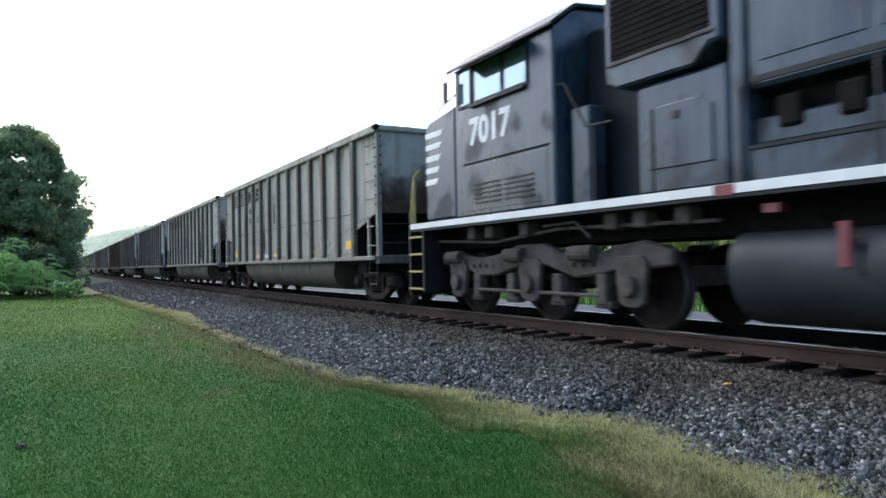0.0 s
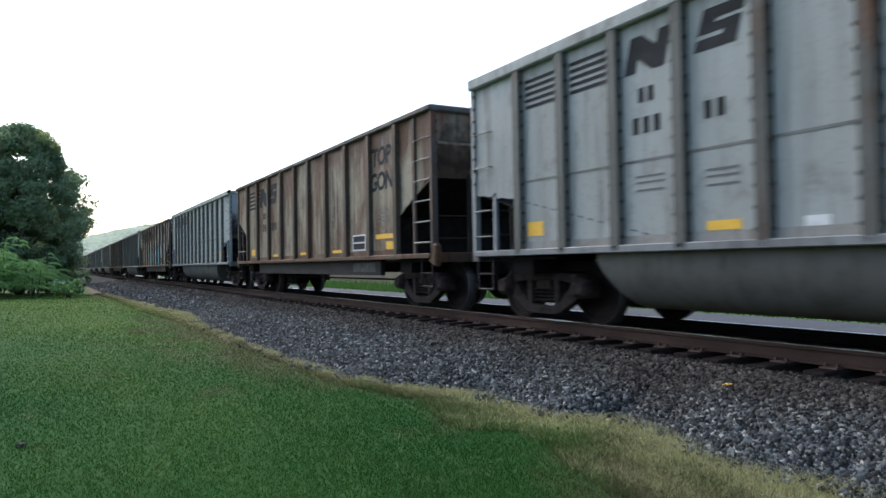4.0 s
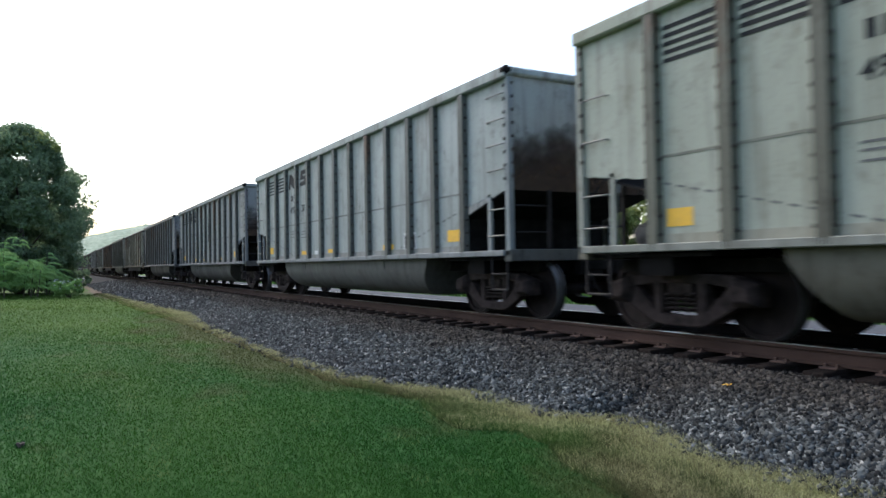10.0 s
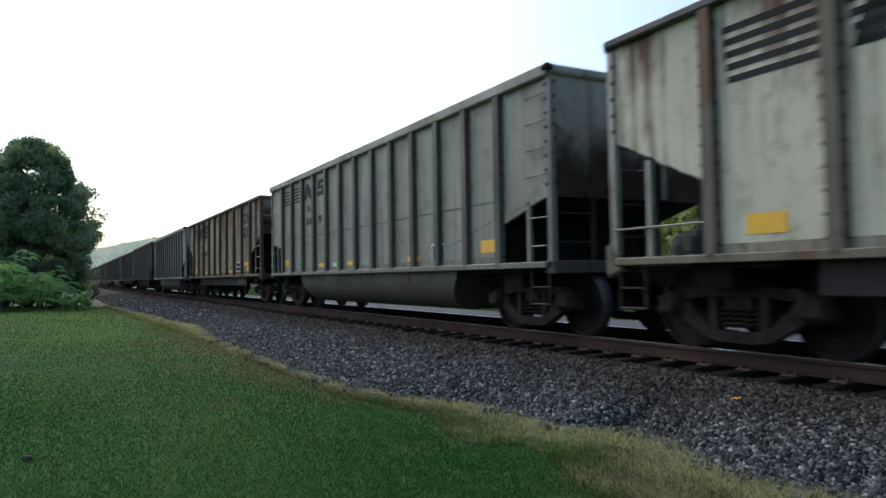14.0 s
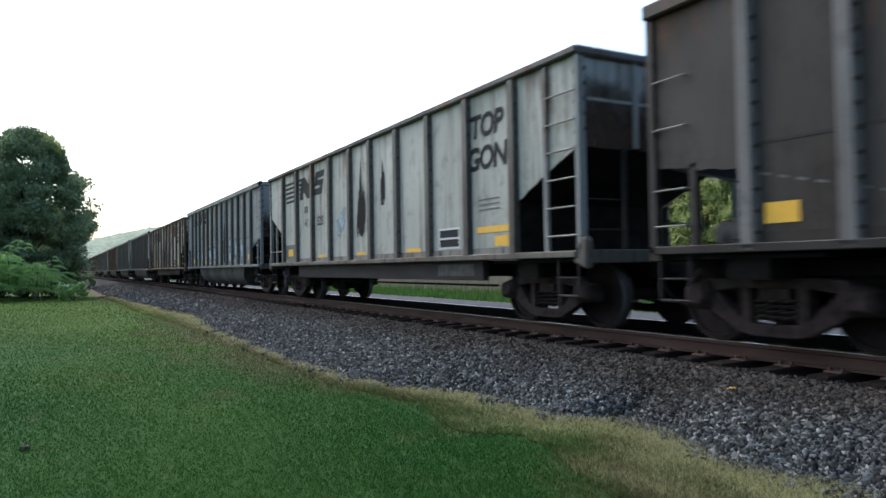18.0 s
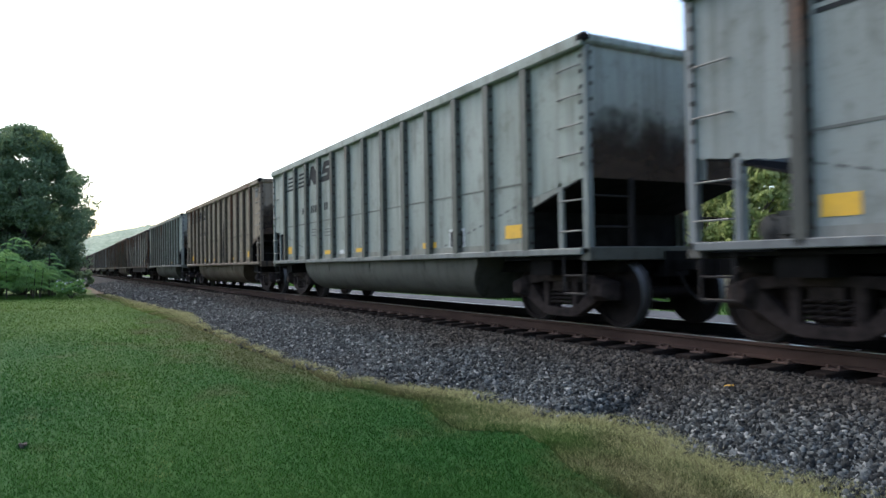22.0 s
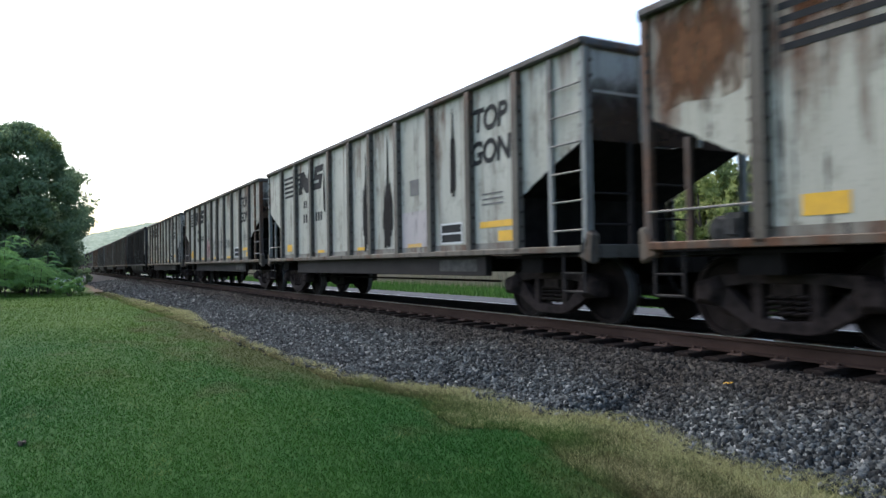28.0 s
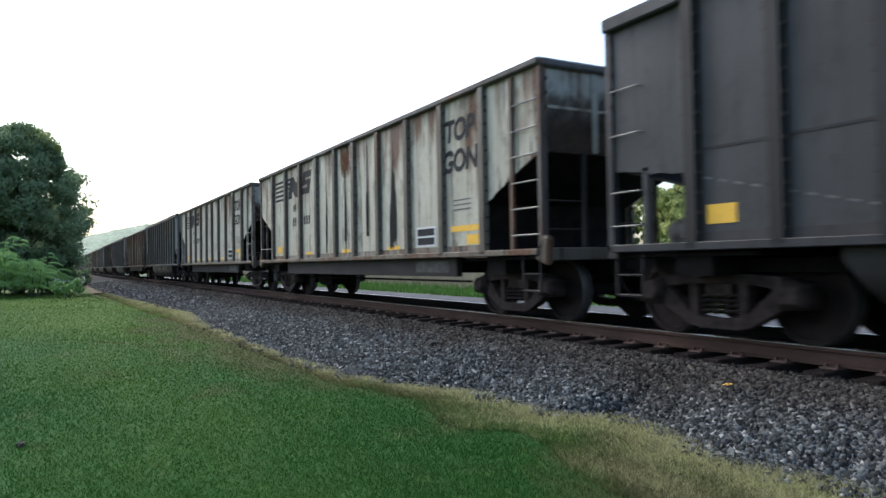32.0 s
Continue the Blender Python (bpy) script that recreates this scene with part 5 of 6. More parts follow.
scrawls()
for k, x, z, w, h, m, words in ((21, -6.72, 2.98, 1.5, 1.5, CRUST_M, "orange rust on the end panel"), (21, 3.9, 3.2, 1.2, 0.8, RUST_M, "rust run from the top"),
                                (28, -6.72, 3.1, 1.45, 1.2, CRUST_M, "orange rust on the end panel"), (28, -5.3, 3.3, 1.0, 0.7, RUST_M, "rust run from the top"),
                                (28, 1.3, 3.4, 1.2, 0.5, RUST_M, "rust run from the top"), (28, -2.6, 3.4, 1.2, 0.6, RUST_M, "rust run from the top"),
                                (9, -6.75, 3.15, 1.45, 1.2, CRUST_M, "orange rust on the end panel"), (9, -4.0, 3.3, 1.1, 0.9, RUST_M, "rust run from the top"),
                                (9, 2.6, 3.2, 1.1, 1.1, RUST_M, "rust run from the top"), (9, 5.3, 3.3, 1.0, 0.8, RUST_M, "rust run from the top"),
                                (7, -1.3, 3.2, 1.2, 0.9, RUST_M, "rust run from the top"), (7, 0.1, 3.1, 1.1, 1.0, RUST_M, "rust run from the top"), (7, 5.3, 3.2, 1.1, 1.0, RUST_M, "rust run from the top"),
                                (7, -4.0, 3.1, 1.1, 1.1, RUST_M, "rust run from the top"),
                                (26, 5.3, 3.4, 1.2, 0.5, RUST_M, "rust run from the top"), (26, 3.9, 3.4, 1.2, 0.5, RUST_M, "rust run from the top"), (26, -0.1, 3.4, 1.1, 0.4, RUST_M, "rust run from the top"),
                                (26, -5.3, 3.35, 1.2, 0.6, RUST_M, "rust run from the top"), (14, 2.6, 1.9, 0.8, 0.6, RUST_M, "orange rust bloom"), (14, 1.2, 2.8, 0.3, 0.3, RUST_M, "orange rust bloom"),
                                (31, -4.95, 2.0, 0.5, 0.5, CRUST_M, "round brown rust bloom"), (30, 0.4, 2.9, 0.4, 0.7, RUST_M, "orange rust bloom"), (30, 3.0, 3.0, 0.3, 1.0, RUST_M, "orange rust bloom"),
                                (17, -3.0, 3.6, 2.5, 0.1, RUST_M, "rust run from the top"), (33, 0.0, 3.3, 0.9, 0.8, RUST_M, "rust run from the top")):
    blob(car_number(k), x, z, w, h, m, words, int(100 * abs(x)) + k, -1.503)
for x, z, w, h in ((-5.5, 1.42, 0.7, 0.14), (-5.2, 1.55, 0.8, 0.12), (-4.9, 1.42, 0.6, 0.1), (-5.0, 1.3, 0.9, 0.08)):
    flat(car_number(30), "reflector", x, z, w, h, YELLOW, "yellow paint daub")
for x in (6.75, -6.75):
    flat(car_number(24), "patch", x, 3.4, 0.34, 0.3, GREY_MARK, "grey square patch")
flat(car_number(18), "stencil", 0.6, 1.9, 0.5, 0.3, GREY_MARK)
flat(car_number(19), "patch", -1.25, 2.0, 0.7, 0.75, PALE_M, "pale repainted patch")
flat(car_number(19), "patch", -5.35, 1.36, 1.1, 0.46, GREY_MARK, "dark grey repainted patch low on the side", -1.501)
flat(car_number(29), "patch", 2.62, 2.3, 0.36, 0.3, GREY_MARK, "grey square patch")
flat(car_number(29), "patch", 2.62, 1.5, 1.1, 0.7, PINK_PATCH, "faded pinkish repaint")
# ---- the locomotive ----
BIG_R = 0.533


def enamel(name, clean, dusty, share, rough):
    """Glossy enamel with broad dust, streaks that have run down it, and tree reflections painted in as dull dark blots.
    """
    n = Nodes(name, rough)
    n.b.inputs["Specular IOR Level"].default_value = 0.5
    dust = n.math("ADD", n.noise(0.8, 4, (1, 1, 0.8)), n.math("MULTIPLY", n.noise(3.0, 5, (2.2, 2.2, 0.2), 0.6), 0.6))
    tree_reflection = n.noise(1.7, 3, (1, 1, 0.9), 0.4)
    col = n.mix(n.ramp(dust, 0.66, 1.0, 0.0, share), clean, dusty)
    dark = n.ramp(tree_reflection, 0.56, 0.64)
    n.color(n.mix(n.math("MULTIPLY", dark, 0.7), col, (0.006, 0.0075, 0.01)))
    n.put(n.b.inputs["Roughness"], n.ramp(n.math("ADD", n.math("MULTIPLY", dark, 0.35), n.ramp(dust, 0.6, 1.0, 0.0, 0.3)), 0.0, 0.6, rough, 0.7))
    n.bump(n.noise(1.4, 3), 0.25, 0.05)
    return n.m


LOCO_M = enamel("glossy_black_enamel", (0.013, 0.026, 0.046), (0.06, 0.084, 0.11), 0.85, 0.2)
# Lighter copy of the enamel: sky reflection, besides dust, is put into its colour.
LOCO_GREY = enamel("sky_sheen_dusty_enamel", (0.02, 0.035, 0.056), (0.085, 0.11, 0.14), 0.7, 0.26)
LOCO_DULL = simple("dull_black_enamel", (0.008, 0.0088, 0.0105), (0.017, 0.018, 0.021), 2, 0.55, 0.0, 0.1, gloss=0.25)
CLEAN_WHITE = simple("white_enamel", (0.72, 0.72, 0.7), (0.6, 0.6, 0.58), 3, 0.45, 0, 0.05)
RAILING_M = simple("faded_yellow_enamel", (0.42, 0.33, 0.09), (0.3, 0.25, 0.09), 6, 0.5)
RED_M = simple("faded_red_enamel", (0.2, 0.03, 0.035), (0.12, 0.025, 0.025), 6, 0.5)
DUSTY_M = simple("dusty_grey_cast_steel", (0.045, 0.038, 0.033), (0.12, 0.1, 0.088), 4, 0.9, gloss=0.2)
TANK_M = simple("dusty_black_tank_steel", (0.015, 0.017, 0.02), (0.034, 0.036, 0.039), 1.5, 0.65, gloss=0.3)
GLASS_N = Nodes("tinted_cab_glass", 0.05)
GLASS_N.color((0.25, 0.33, 0.4)).put(GLASS_N.b.inputs["Metallic"], 0.6)
GLASS_M = GLASS_N.m


def slab(*d):
    return boxes(d)


def loco_truck(loco, x):
    bm = boxes((-2.5, 2.5, -0.5, 0.5, 0.55, 0.8))
    truck = part("truck", bm, DUSTY_M, loco, "dusty three-axle locomotive truck")
    truck.matrix_local = pose(x, 0, 0)
    axles = (-2.12, 0.0, 2.12)
    for s in (-1, 1):
        bm = bmesh.new()
        y0, y1 = sorted((s * 1.0, s * 1.14))
        prism(bm, [(-2.75, 0.88), (-2.75, 1.04), (-2.3, 1.1), (-1.75, 1.0), (-1.35, 0.98), (-0.75, 1.05), (-0.4, 1.16), (0.3, 1.16), (0.7, 1.02), (1.4, 0.98), (1.8, 1.08),
                   (2.3, 1.14), (2.75, 1.0), (2.75, 0.82), (2.35, 0.78), (1.95, 0.8), (1.6, 0.72), (1.0, 0.66), (0.55, 0.78), (0.25, 0.86), (-0.25, 0.86), (-0.55, 0.78),
                   (-1.0, 0.68), (-1.55, 0.68), (-1.9, 0.8), (-2.35, 0.82)], y0, y1)
        frame_part = part("sideframe", bm, DUSTY_M, truck, "", 0.025)
        for a in axles:
            bm = bmesh.new()
            yo = s * 1.1
            prism(bm, [(a - 0.28, 0.85), (a - 0.2, 0.95), (a + 0.2, 0.95), (a + 0.28, 0.85), (a + 0.22, 0.36), (a + 0.1, 0.3), (a - 0.1, 0.3), (a - 0.22, 0.36)], *sorted((yo, yo + s * 0.09)))
            rod(bm, (a, yo, 0.56), (a, yo + s * 0.18, 0.56), 0.15, 14, 0.13)
            part("journal_box", bm, DUSTY_M, truck, "", 0.015)
        for a in (-1.55, -0.55, 0.6, 1.55):
            bm = bmesh.new()
            box(bm, a - 0.1, a + 0.1, *sorted((s * 0.98, s * 1.16)), 0.3, 0.72)
            box(bm, a - 0.16, a + 0.16, *sorted((s * 0.96, s * 1.14)), 0.26, 0.36)
            part("brake_hanger", bm, DUSTY_M, truck, "", 0.02)
        part("brake_rod", made(pipe, [(-1.5, s * 1.17, 0.45), (1.5, s * 1.17, 0.43)], 0.028), DUSTY_M, truck)
        for a in (-2.45, -0.6, 1.0):
            bm = bmesh.new()
            rod(bm, (a, s * 1.18, 1.0), (a + 0.45, s * 1.18, 1.0), 0.11, 12)
            part("brake_cylinder", bm, DUSTY_M, truck)
        for a in (-1.65, -1.45, -1.25, 1.0, 1.2, 1.4):
            part("lightening_hole", made(rod, (a, s * 1.139, 0.84), (a, s * 1.144, 0.84), 0.04, 10), UNDER, truck)
    for a in axles:
        part("wheelset", BIG_WHEELS, None, truck, "worn steel wheels on an axle").matrix_local = pose(a, 0, BIG_R)


BIG_WHEELS = wheelset_mesh(BIG_R)
BIG_WHEELS.name = "wheelset_big"


def locomotive():
    loco = tagged(new("locomotive"), "black diesel locomotive with white stripes on the track", "locomotive")
    P = lambda name, bm, m, label="", bevel=0.0, parent=loco: part(name, bm, m, parent, label, bevel)
    P("deck", slab(0.7, 20.4, -1.5, 1.5, 1.5, 1.64), LOCO_DULL)
    for s in (-1, 1):
        P("sill_stripe", boxes((0.75, 20.35, *sorted((s * 1.5, s * 1.512)), 1.545, 1.645)), CLEAN_WHITE, "white reflective stripe along the deck")
    P("underframe", boxes((0.8, 20.3, -0.9, 0.9, 1.15, 1.5)), UNDER, "black main frame")
    P("pilot", boxes((0.55, 0.62, -1.45, 1.45, 0.3, 1.6)), LOCO_DULL, "black pilot plate", 0.01)
    cp = P("coupler", COUPLER, None, "dark steel knuckle coupler")
    cp.matrix_local = pose(0.04, 0, 0, 0, 0, 180)
    # nose and cab
    bm = bmesh.new()
    prism(bm, [(1.33, 1.652), (1.33, 3.32), (1.42, 3.46), (2.43, 3.58), (2.43, 1.652)], -1.47, 1.47)
    P("nose", bm, LOCO_M, "glossy black nose", 0.05)
    bm = bmesh.new()
    prism(bm, [(-1.47, 1.652), (-1.47, 4.12), (-1.1, 4.42), (0, 4.52), (1.1, 4.42), (1.47, 4.12), (1.47, 1.652)], 2.43, 5.11, "x")
    P("cab", bm, LOCO_M, "glossy black cab", 0.03)
    bm = bmesh.new()
    prism(bm, [(-1.56, 4.1), (-1.56, 4.15), (-1.12, 4.47), (0, 4.57), (1.12, 4.47), (1.56, 4.15), (1.56, 4.1), (1.1, 4.42), (0, 4.5), (-1.1, 4.42)], 2.3, 5.2, "x")
    P("cab_roof", bm, LOCO_DULL, "dark overhanging cab roof", 0.008)
    for x0, x1 in ((2.62, 2.95), (3.1, 3.85), (3.95, 4.5)):
        w = P("side_window", slab(x0, x1, -1.485, -1.465, 3.5, 4.05), GLASS_M, "sky-reflecting cab window")
        bm = boxes((x0 - 0.05, x1 + 0.05, -1.492, -1.468, 4.05, 4.1), (x0 - 0.05, x1 + 0.05, -1.492, -1.468, 3.45, 3.5),
                   (x0 - 0.05, x0, -1.492, -1.468, 3.5, 4.05), (x1, x1 + 0.05, -1.492, -1.468, 3.5, 4.05))
        P("window_frame", bm, LOCO_DULL, "", 0.0, w)
    for y in (-0.75, 0.75):
        w = P("windshield", slab(2.415, 2.435, y - 0.6, y + 0.6, 3.65, 4.12), GLASS_M, "dark cab windshield")
    P("window_awning", made(prism, [(-1.47, 4.1), (-1.47, 4.13), (-1.78, 3.97), (-1.78, 3.94)], 2.95, 4.55, "x"), UNDER, "black awning over the cab window")
    P("drip_rail", slab(2.6, 4.6, -1.53, -1.47, 4.09, 4.11), LOCO_DULL)
    P("armrest", slab(3.0, 4.5, -1.54, -1.47, 3.4, 3.45), LOCO_DULL, "", 0.01)
    P("mirror", slab(2.36, 2.48, -1.66, -1.62, 3.6, 3.95), LOCO_DULL, "black side mirror", 0.01)
    word = lettering("7017", 0.42, 0.0, 1.0)
    word.materials.clear()
    word.materials.append(CLEAN_WHITE)
    P("road_number", word, None, "white painted numerals").matrix_local = pose(3.48, -1.476, 3.0)
    for k in range(5):
        bm = bmesh.new()
        prism(bm, [(-0.34, -0.05), (0.24 - 0.05 * k, -0.05), (0.32 - 0.05 * k, 0.05), (-0.34, 0.05)], -0.003, 0.0)
        P("nose_stripe", bm, CLEAN_WHITE, "white slanted nose stripe").matrix_local = pose(1.7, -1.473, 3.2 - 0.21 * k)
    for c in range(2):
        for k in range(5):
            P("louver", slab(3.05 + 0.85 * c, 3.78 + 0.85 * c, -1.492, -1.46, 1.84 + 0.075 * k, 1.865 + 0.075 * k), LOCO_DULL)
            P("louver_slot", slab(3.05 + 0.85 * c, 3.78 + 0.85 * c, -1.474, -1.46, 1.866 + 0.075 * k, 1.9 + 0.075 * k), UNDER)
    P("panel_seam", slab(2.7, 5.0, -1.478, -1.46, 2.5, 2.53), UNDER)
    P("access_door", slab(2.75, 4.95, -1.476, -1.46, 1.74, 2.47), LOCO_M, "", 0.01)
    P("nose_bell", made(rod, (1.7, -1.1, 3.45), (1.85, -1.1, 3.62), 0.07, 10), LOCO_DULL)
    P("nose_rail", made(pipe, [(1.5, -1.3, 3.5), (1.6, -1.3, 3.7), (2.3, -1.3, 3.85)], 0.012), LOCO_DULL)
    # hood
    P("long_hood", slab(5.11, 19.4, -0.9, 0.9, 1.652, 4.1), LOCO_DULL, "black engine hood", 0.06)
    P("electrical_cabinet", slab(5.27, 5.62, -1.3, -1.0, 1.652, 2.95), LOCO_M, "", 0.02)
    bm = bmesh.new()
    prism(bm, [(5.95, 3.12), (6.15, 3.03), (7.35, 3.02), (7.56, 3.22), (7.7, 3.22), (7.7, 4.42), (5.95, 4.42)], -1.3, -0.88)
    P("filter_housing", bm, LOCO_GREY, "glossy air-filter housing", 0.03)
    P("filter_grille", slab(6.06, 7.58, -1.31, -1.29, 3.38, 4.2), UNDER, "black air-intake grille")
    for k in range(10):
        P("grille_bar", slab(6.06, 7.58, -1.318, -1.305, 3.44 + 0.075 * k, 3.45 + 0.075 * k), UNDER)
    P("filter_trim", slab(6.02, 7.62, -1.325, -1.29, 3.32, 3.35), DUSTY_M)
    P("lower_duct", slab(6.42, 7.74, -1.24, -0.89, 1.66, 2.98), LOCO_GREY, "", 0.04)
    bm = bmesh.new()
    prism(bm, [(6.6, 1.95), (7.55, 1.95), (7.55, 2.58), (7.35, 2.68), (6.8, 2.68), (6.6, 2.58)], -1.265, -1.235)
    P("duct_door", bm, LOCO_GREY, "", 0.01)
    P("door_latch", slab(7.0, 7.1, -1.28, -1.255, 2.5, 2.58), DUSTY_M)
    P("air_duct", slab(7.76, 7.95, -1.24, -0.88, 1.66, 4.3), LOCO_GREY, "", 0.03)
    P("equipment_housing", slab(7.95, 13.2, -1.2, -0.88, 2.62, 4.35), LOCO_GREY, "dusty black equipment housing with sky sheen in its colour", 0.04)
    for x in (8.1, 9.3, 10.5, 11.7):
        P("housing_door", slab(x, x + 1.08, -1.212, -1.19, 2.88, 4.0), LOCO_M, "", 0.012)
    P("housing_trim", slab(7.98, 13.2, -1.215, -1.19, 2.68, 2.74), LOCO_DULL)
    # Black back slab puts the recess's shade into colour; dark blocks follow below.
    P("engine_recess", slab(7.95, 13.4, -0.925, -0.89, 2.3, 2.6), UNDER, "engine bay recess with its shade put in as black")
    P("bay_panel", slab(7.95, 13.4, -1.12, -0.89, 2.05, 2.32), LOCO_M, "", 0.02)
    for k in range(8):
        P("exhaust_bracket", slab(8.25 + 0.62 * k, 8.5 + 0.62 * k, -1.17, -1.0, 2.18, 2.5), UNDER, "dark block in the engine bay", 0.03)
    P("bay_trim", slab(7.95, 13.4, -1.22, -0.9, 2.0, 2.04), LOCO_DULL)
    P("lower_panel", slab(7.95, 13.4, -1.2, -0.89, 1.66, 2.0), LOCO_M, "", 0.01)
    for x in (13.8, 14.7, 15.6, 16.5, 17.4, 18.3):
        P("hood_door", slab(x, x + 0.84, -0.945, -0.89, 1.8, 3.7), LOCO_M, "", 0.015)
    P("radiator_housing", slab(15.5, 19.3, -1.3, 1.3, 3.3, 4.35), LOCO_M, "", 0.08)
    # rails, steps and tanks
    for x in (5.9, 6.88, 8.06, 9.4, 11.2, 13.0, 14.8, 16.6, 18.4, 20.2):
        P("stanchion", made(rod, (x, -1.46, 1.55), (x, -1.46, 2.6), 0.02, 6), LOCO_DULL)
    P("handrail", made(pipe, [(5.11, -1.42, 3.3), (5.3, -1.44, 3.28), (5.75, -1.46, 2.62), (6.2, -1.46, 2.6)], 0.016), LOCO_DULL)
    for y in (-1.42, 1.42):
        P("handrail", made(pipe, [(0.75, y, 1.5), (0.75, y, 2.55), (1.0, y, 2.65)], 0.03), RAILING_M, "faded yellow stair handrail")
        P("handrail", made(pipe, [(0.5, y * 0.96, 0.95), (0.5, y * 0.96, 1.9), (0.62, y * 0.96, 2.5)], 0.03), RAILING_M, "faded yellow stair handrail")
        for k in range(4):
            s = 1 if y > 0 else -1
            P("step", slab(0.66, 1.2, *sorted((s * 1.15, s * 1.5)), 0.42 + 0.32 * k, 0.45 + 0.32 * k), LOCO_DULL)
            P("step_edge", slab(0.66, 1.2, *sorted((s * 1.5, s * 1.51)), 0.415 + 0.32 * k, 0.452 + 0.32 * k), RAILING_M, "yellow step edge")
        P("step_side", slab(1.2, 1.26, *sorted((s * 1.1, s * 1.5)), 0.38, 1.5), LOCO_DULL)
    bm = bmesh.new()
    o = [(-1.46 + 0.34 * (1 - math.cos(a)), 0.82 + 0.34 * math.sin(a)) for a in (1.5, 1.2, 0.9, 0.6, 0.3)] + [(-1.46 + 0.6 * (1 - math.cos(a)), 0.8 - 0.6 * math.sin(a)) for a in (0.0, 0.3, 0.6, 0.9, 1.2, 1.5)]
    prism(bm, o + [(-a, b) for a, b in o[::-1]], 7.86, 13.9, "x")
    tank = part("fuel_tank", bm, TANK_M, loco, "dusty black fuel tank", 0.0, True)
    tank.data.set_sharp_from_angle(angle=0.7)
    for x in (9.2, 10.9, 12.5):
        P("tank_seam", slab(x, x + 0.02, -1.464, -1.4, 0.72, 1.0), UNDER)
    P("tank_strap", slab(9.02, 9.12, -1.475, -1.42, 0.8, 1.2), RED_M, "faded red strap")
    P("fuel_cutoff", slab(8.25, 8.42, -1.42, -1.3, 1.33, 1.42), RED_M, "red emergency cut-off")
    P("stripe_patch", slab(7.75, 8.0, -1.517, -1.505, 1.53, 1.64), RED_M)
    for x in (2.55, 3.1, 4.05, 5.9, 6.4, 7.05):
        P("frame_bracket", slab(x, x + 0.22, -1.35, -1.1, 1.28, 1.5), DUSTY_M, "", 0.02)
    P("air_pipe", made(pipe, [(1.3, -1.2, 1.3), (3.2, -1.2, 1.22), (4.9, -1.25, 1.35), (7.6, -1.25, 1.3)], 0.025), DUSTY_M)
    P("air_pipe", made(pipe, [(4.6, -1.3, 1.4), (5.3, -1.3, 1.42), (5.6, -1.3, 1.2)], 0.022), DUSTY_M)
    loco_truck(loco, 4.07)
    loco_truck(loco, 16.6)
    TRAIN.append((loco, -0.07))


locomotive()

# ---- trees and distance ----
BARK_M = simple("grey_brown_bark", (0.05, 0.04, 0.03), (0.11, 0.09, 0.07), 6, 0.9, 0, 0.7, (3, 3, 0.5))
TREE_M = leaf_mat("dark_tree_leaves", (0.14, 0.2, 0.11), (0.26, 0.335, 0.185), (0.19, 0.26, 0.14))
# Sunlight is put into this lighter, yellower leaf colour.
SUNNY_M = leaf_mat("sunlight_toned_leaves", (0.17, 0.23, 0.075), (0.4, 0.42, 0.18), (0.28, 0.33, 0.12))
BUSH_M = leaf_mat("bright_bush_leaves", (0.21, 0.36, 0.11), (0.4, 0.56, 0.22), (0.3, 0.46, 0.15))
# Distance haze is put into this pale base colour.
HILL_M = ground_mix("haze_toned_hill_woods", (0.3, 0.35, 0.25), (0.4, 0.44, 0.33), (0.2, 0.25, 0.17), 0.012)
WEED_M = leaf_mat("dark_weed_leaves", (0.03, 0.08, 0.025), (0.05, 0.12, 0.035), (0.04, 0.1, 0.03))
VERGE_M = leaf_mat("verge_grass_blades", (0.04, 0.1, 0.02), (0.085, 0.16, 0.035), (0.06, 0.13, 0.03))


def leaves(centres, radii, per, size, seed):
    """Leaf quads in clumps round the centres."""
    r = np.random.default_rng(seed)
    n = len(centres) * per
    c = np.repeat(np.array(centres), per, 0)
    q = r.normal(size=(n, 3))
    q /= np.linalg.norm(q, axis=1)[:, None]
    p = c + q * np.repeat(np.array(radii), per)[:, None] * (r.random((n, 1)) ** 0.45) * np.array((1, 1, 0.75))
    u = r.normal(size=(n, 3))
    u /= np.linalg.norm(u, axis=1)[:, None]
    w = np.cross(u, r.normal(size=(n, 3)))
    w /= np.linalg.norm(w, axis=1)[:, None]
    s = size * (0.5 + r.random((n, 1)))
    v = np.stack([p - u * s, p + w * s * 0.45, p + u * s, p - w * s * 0.45], 1).reshape(-1, 3)
    return v, np.arange(4 * n).reshape(-1, 4)


def crown_clumps(height, radius, low, count, seed, squeeze=1.0):
    r = random.Random(seed)
    out, radii = [], []
    while len(out) < count:
        z = r.uniform(low, 1.0)
        f = math.sin(math.pi * min(1.0, (z - low) / (1 - low) * 0.86 + 0.12)) ** 0.6
        a = r.uniform(0, math.tau)
        lump = 1 + 0.45 * noise.noise(Vector((math.cos(a) * 2.1, math.sin(a) * 2.1, z * 5 + seed)))
        d = radius * f * lump * r.uniform(0.55, 1.0) ** 0.5
        out.append((d * math.cos(a), d * math.sin(a) * squeeze, z * height))
        radii.append(radius * r.uniform(0.09, 0.25))
    return out, radii


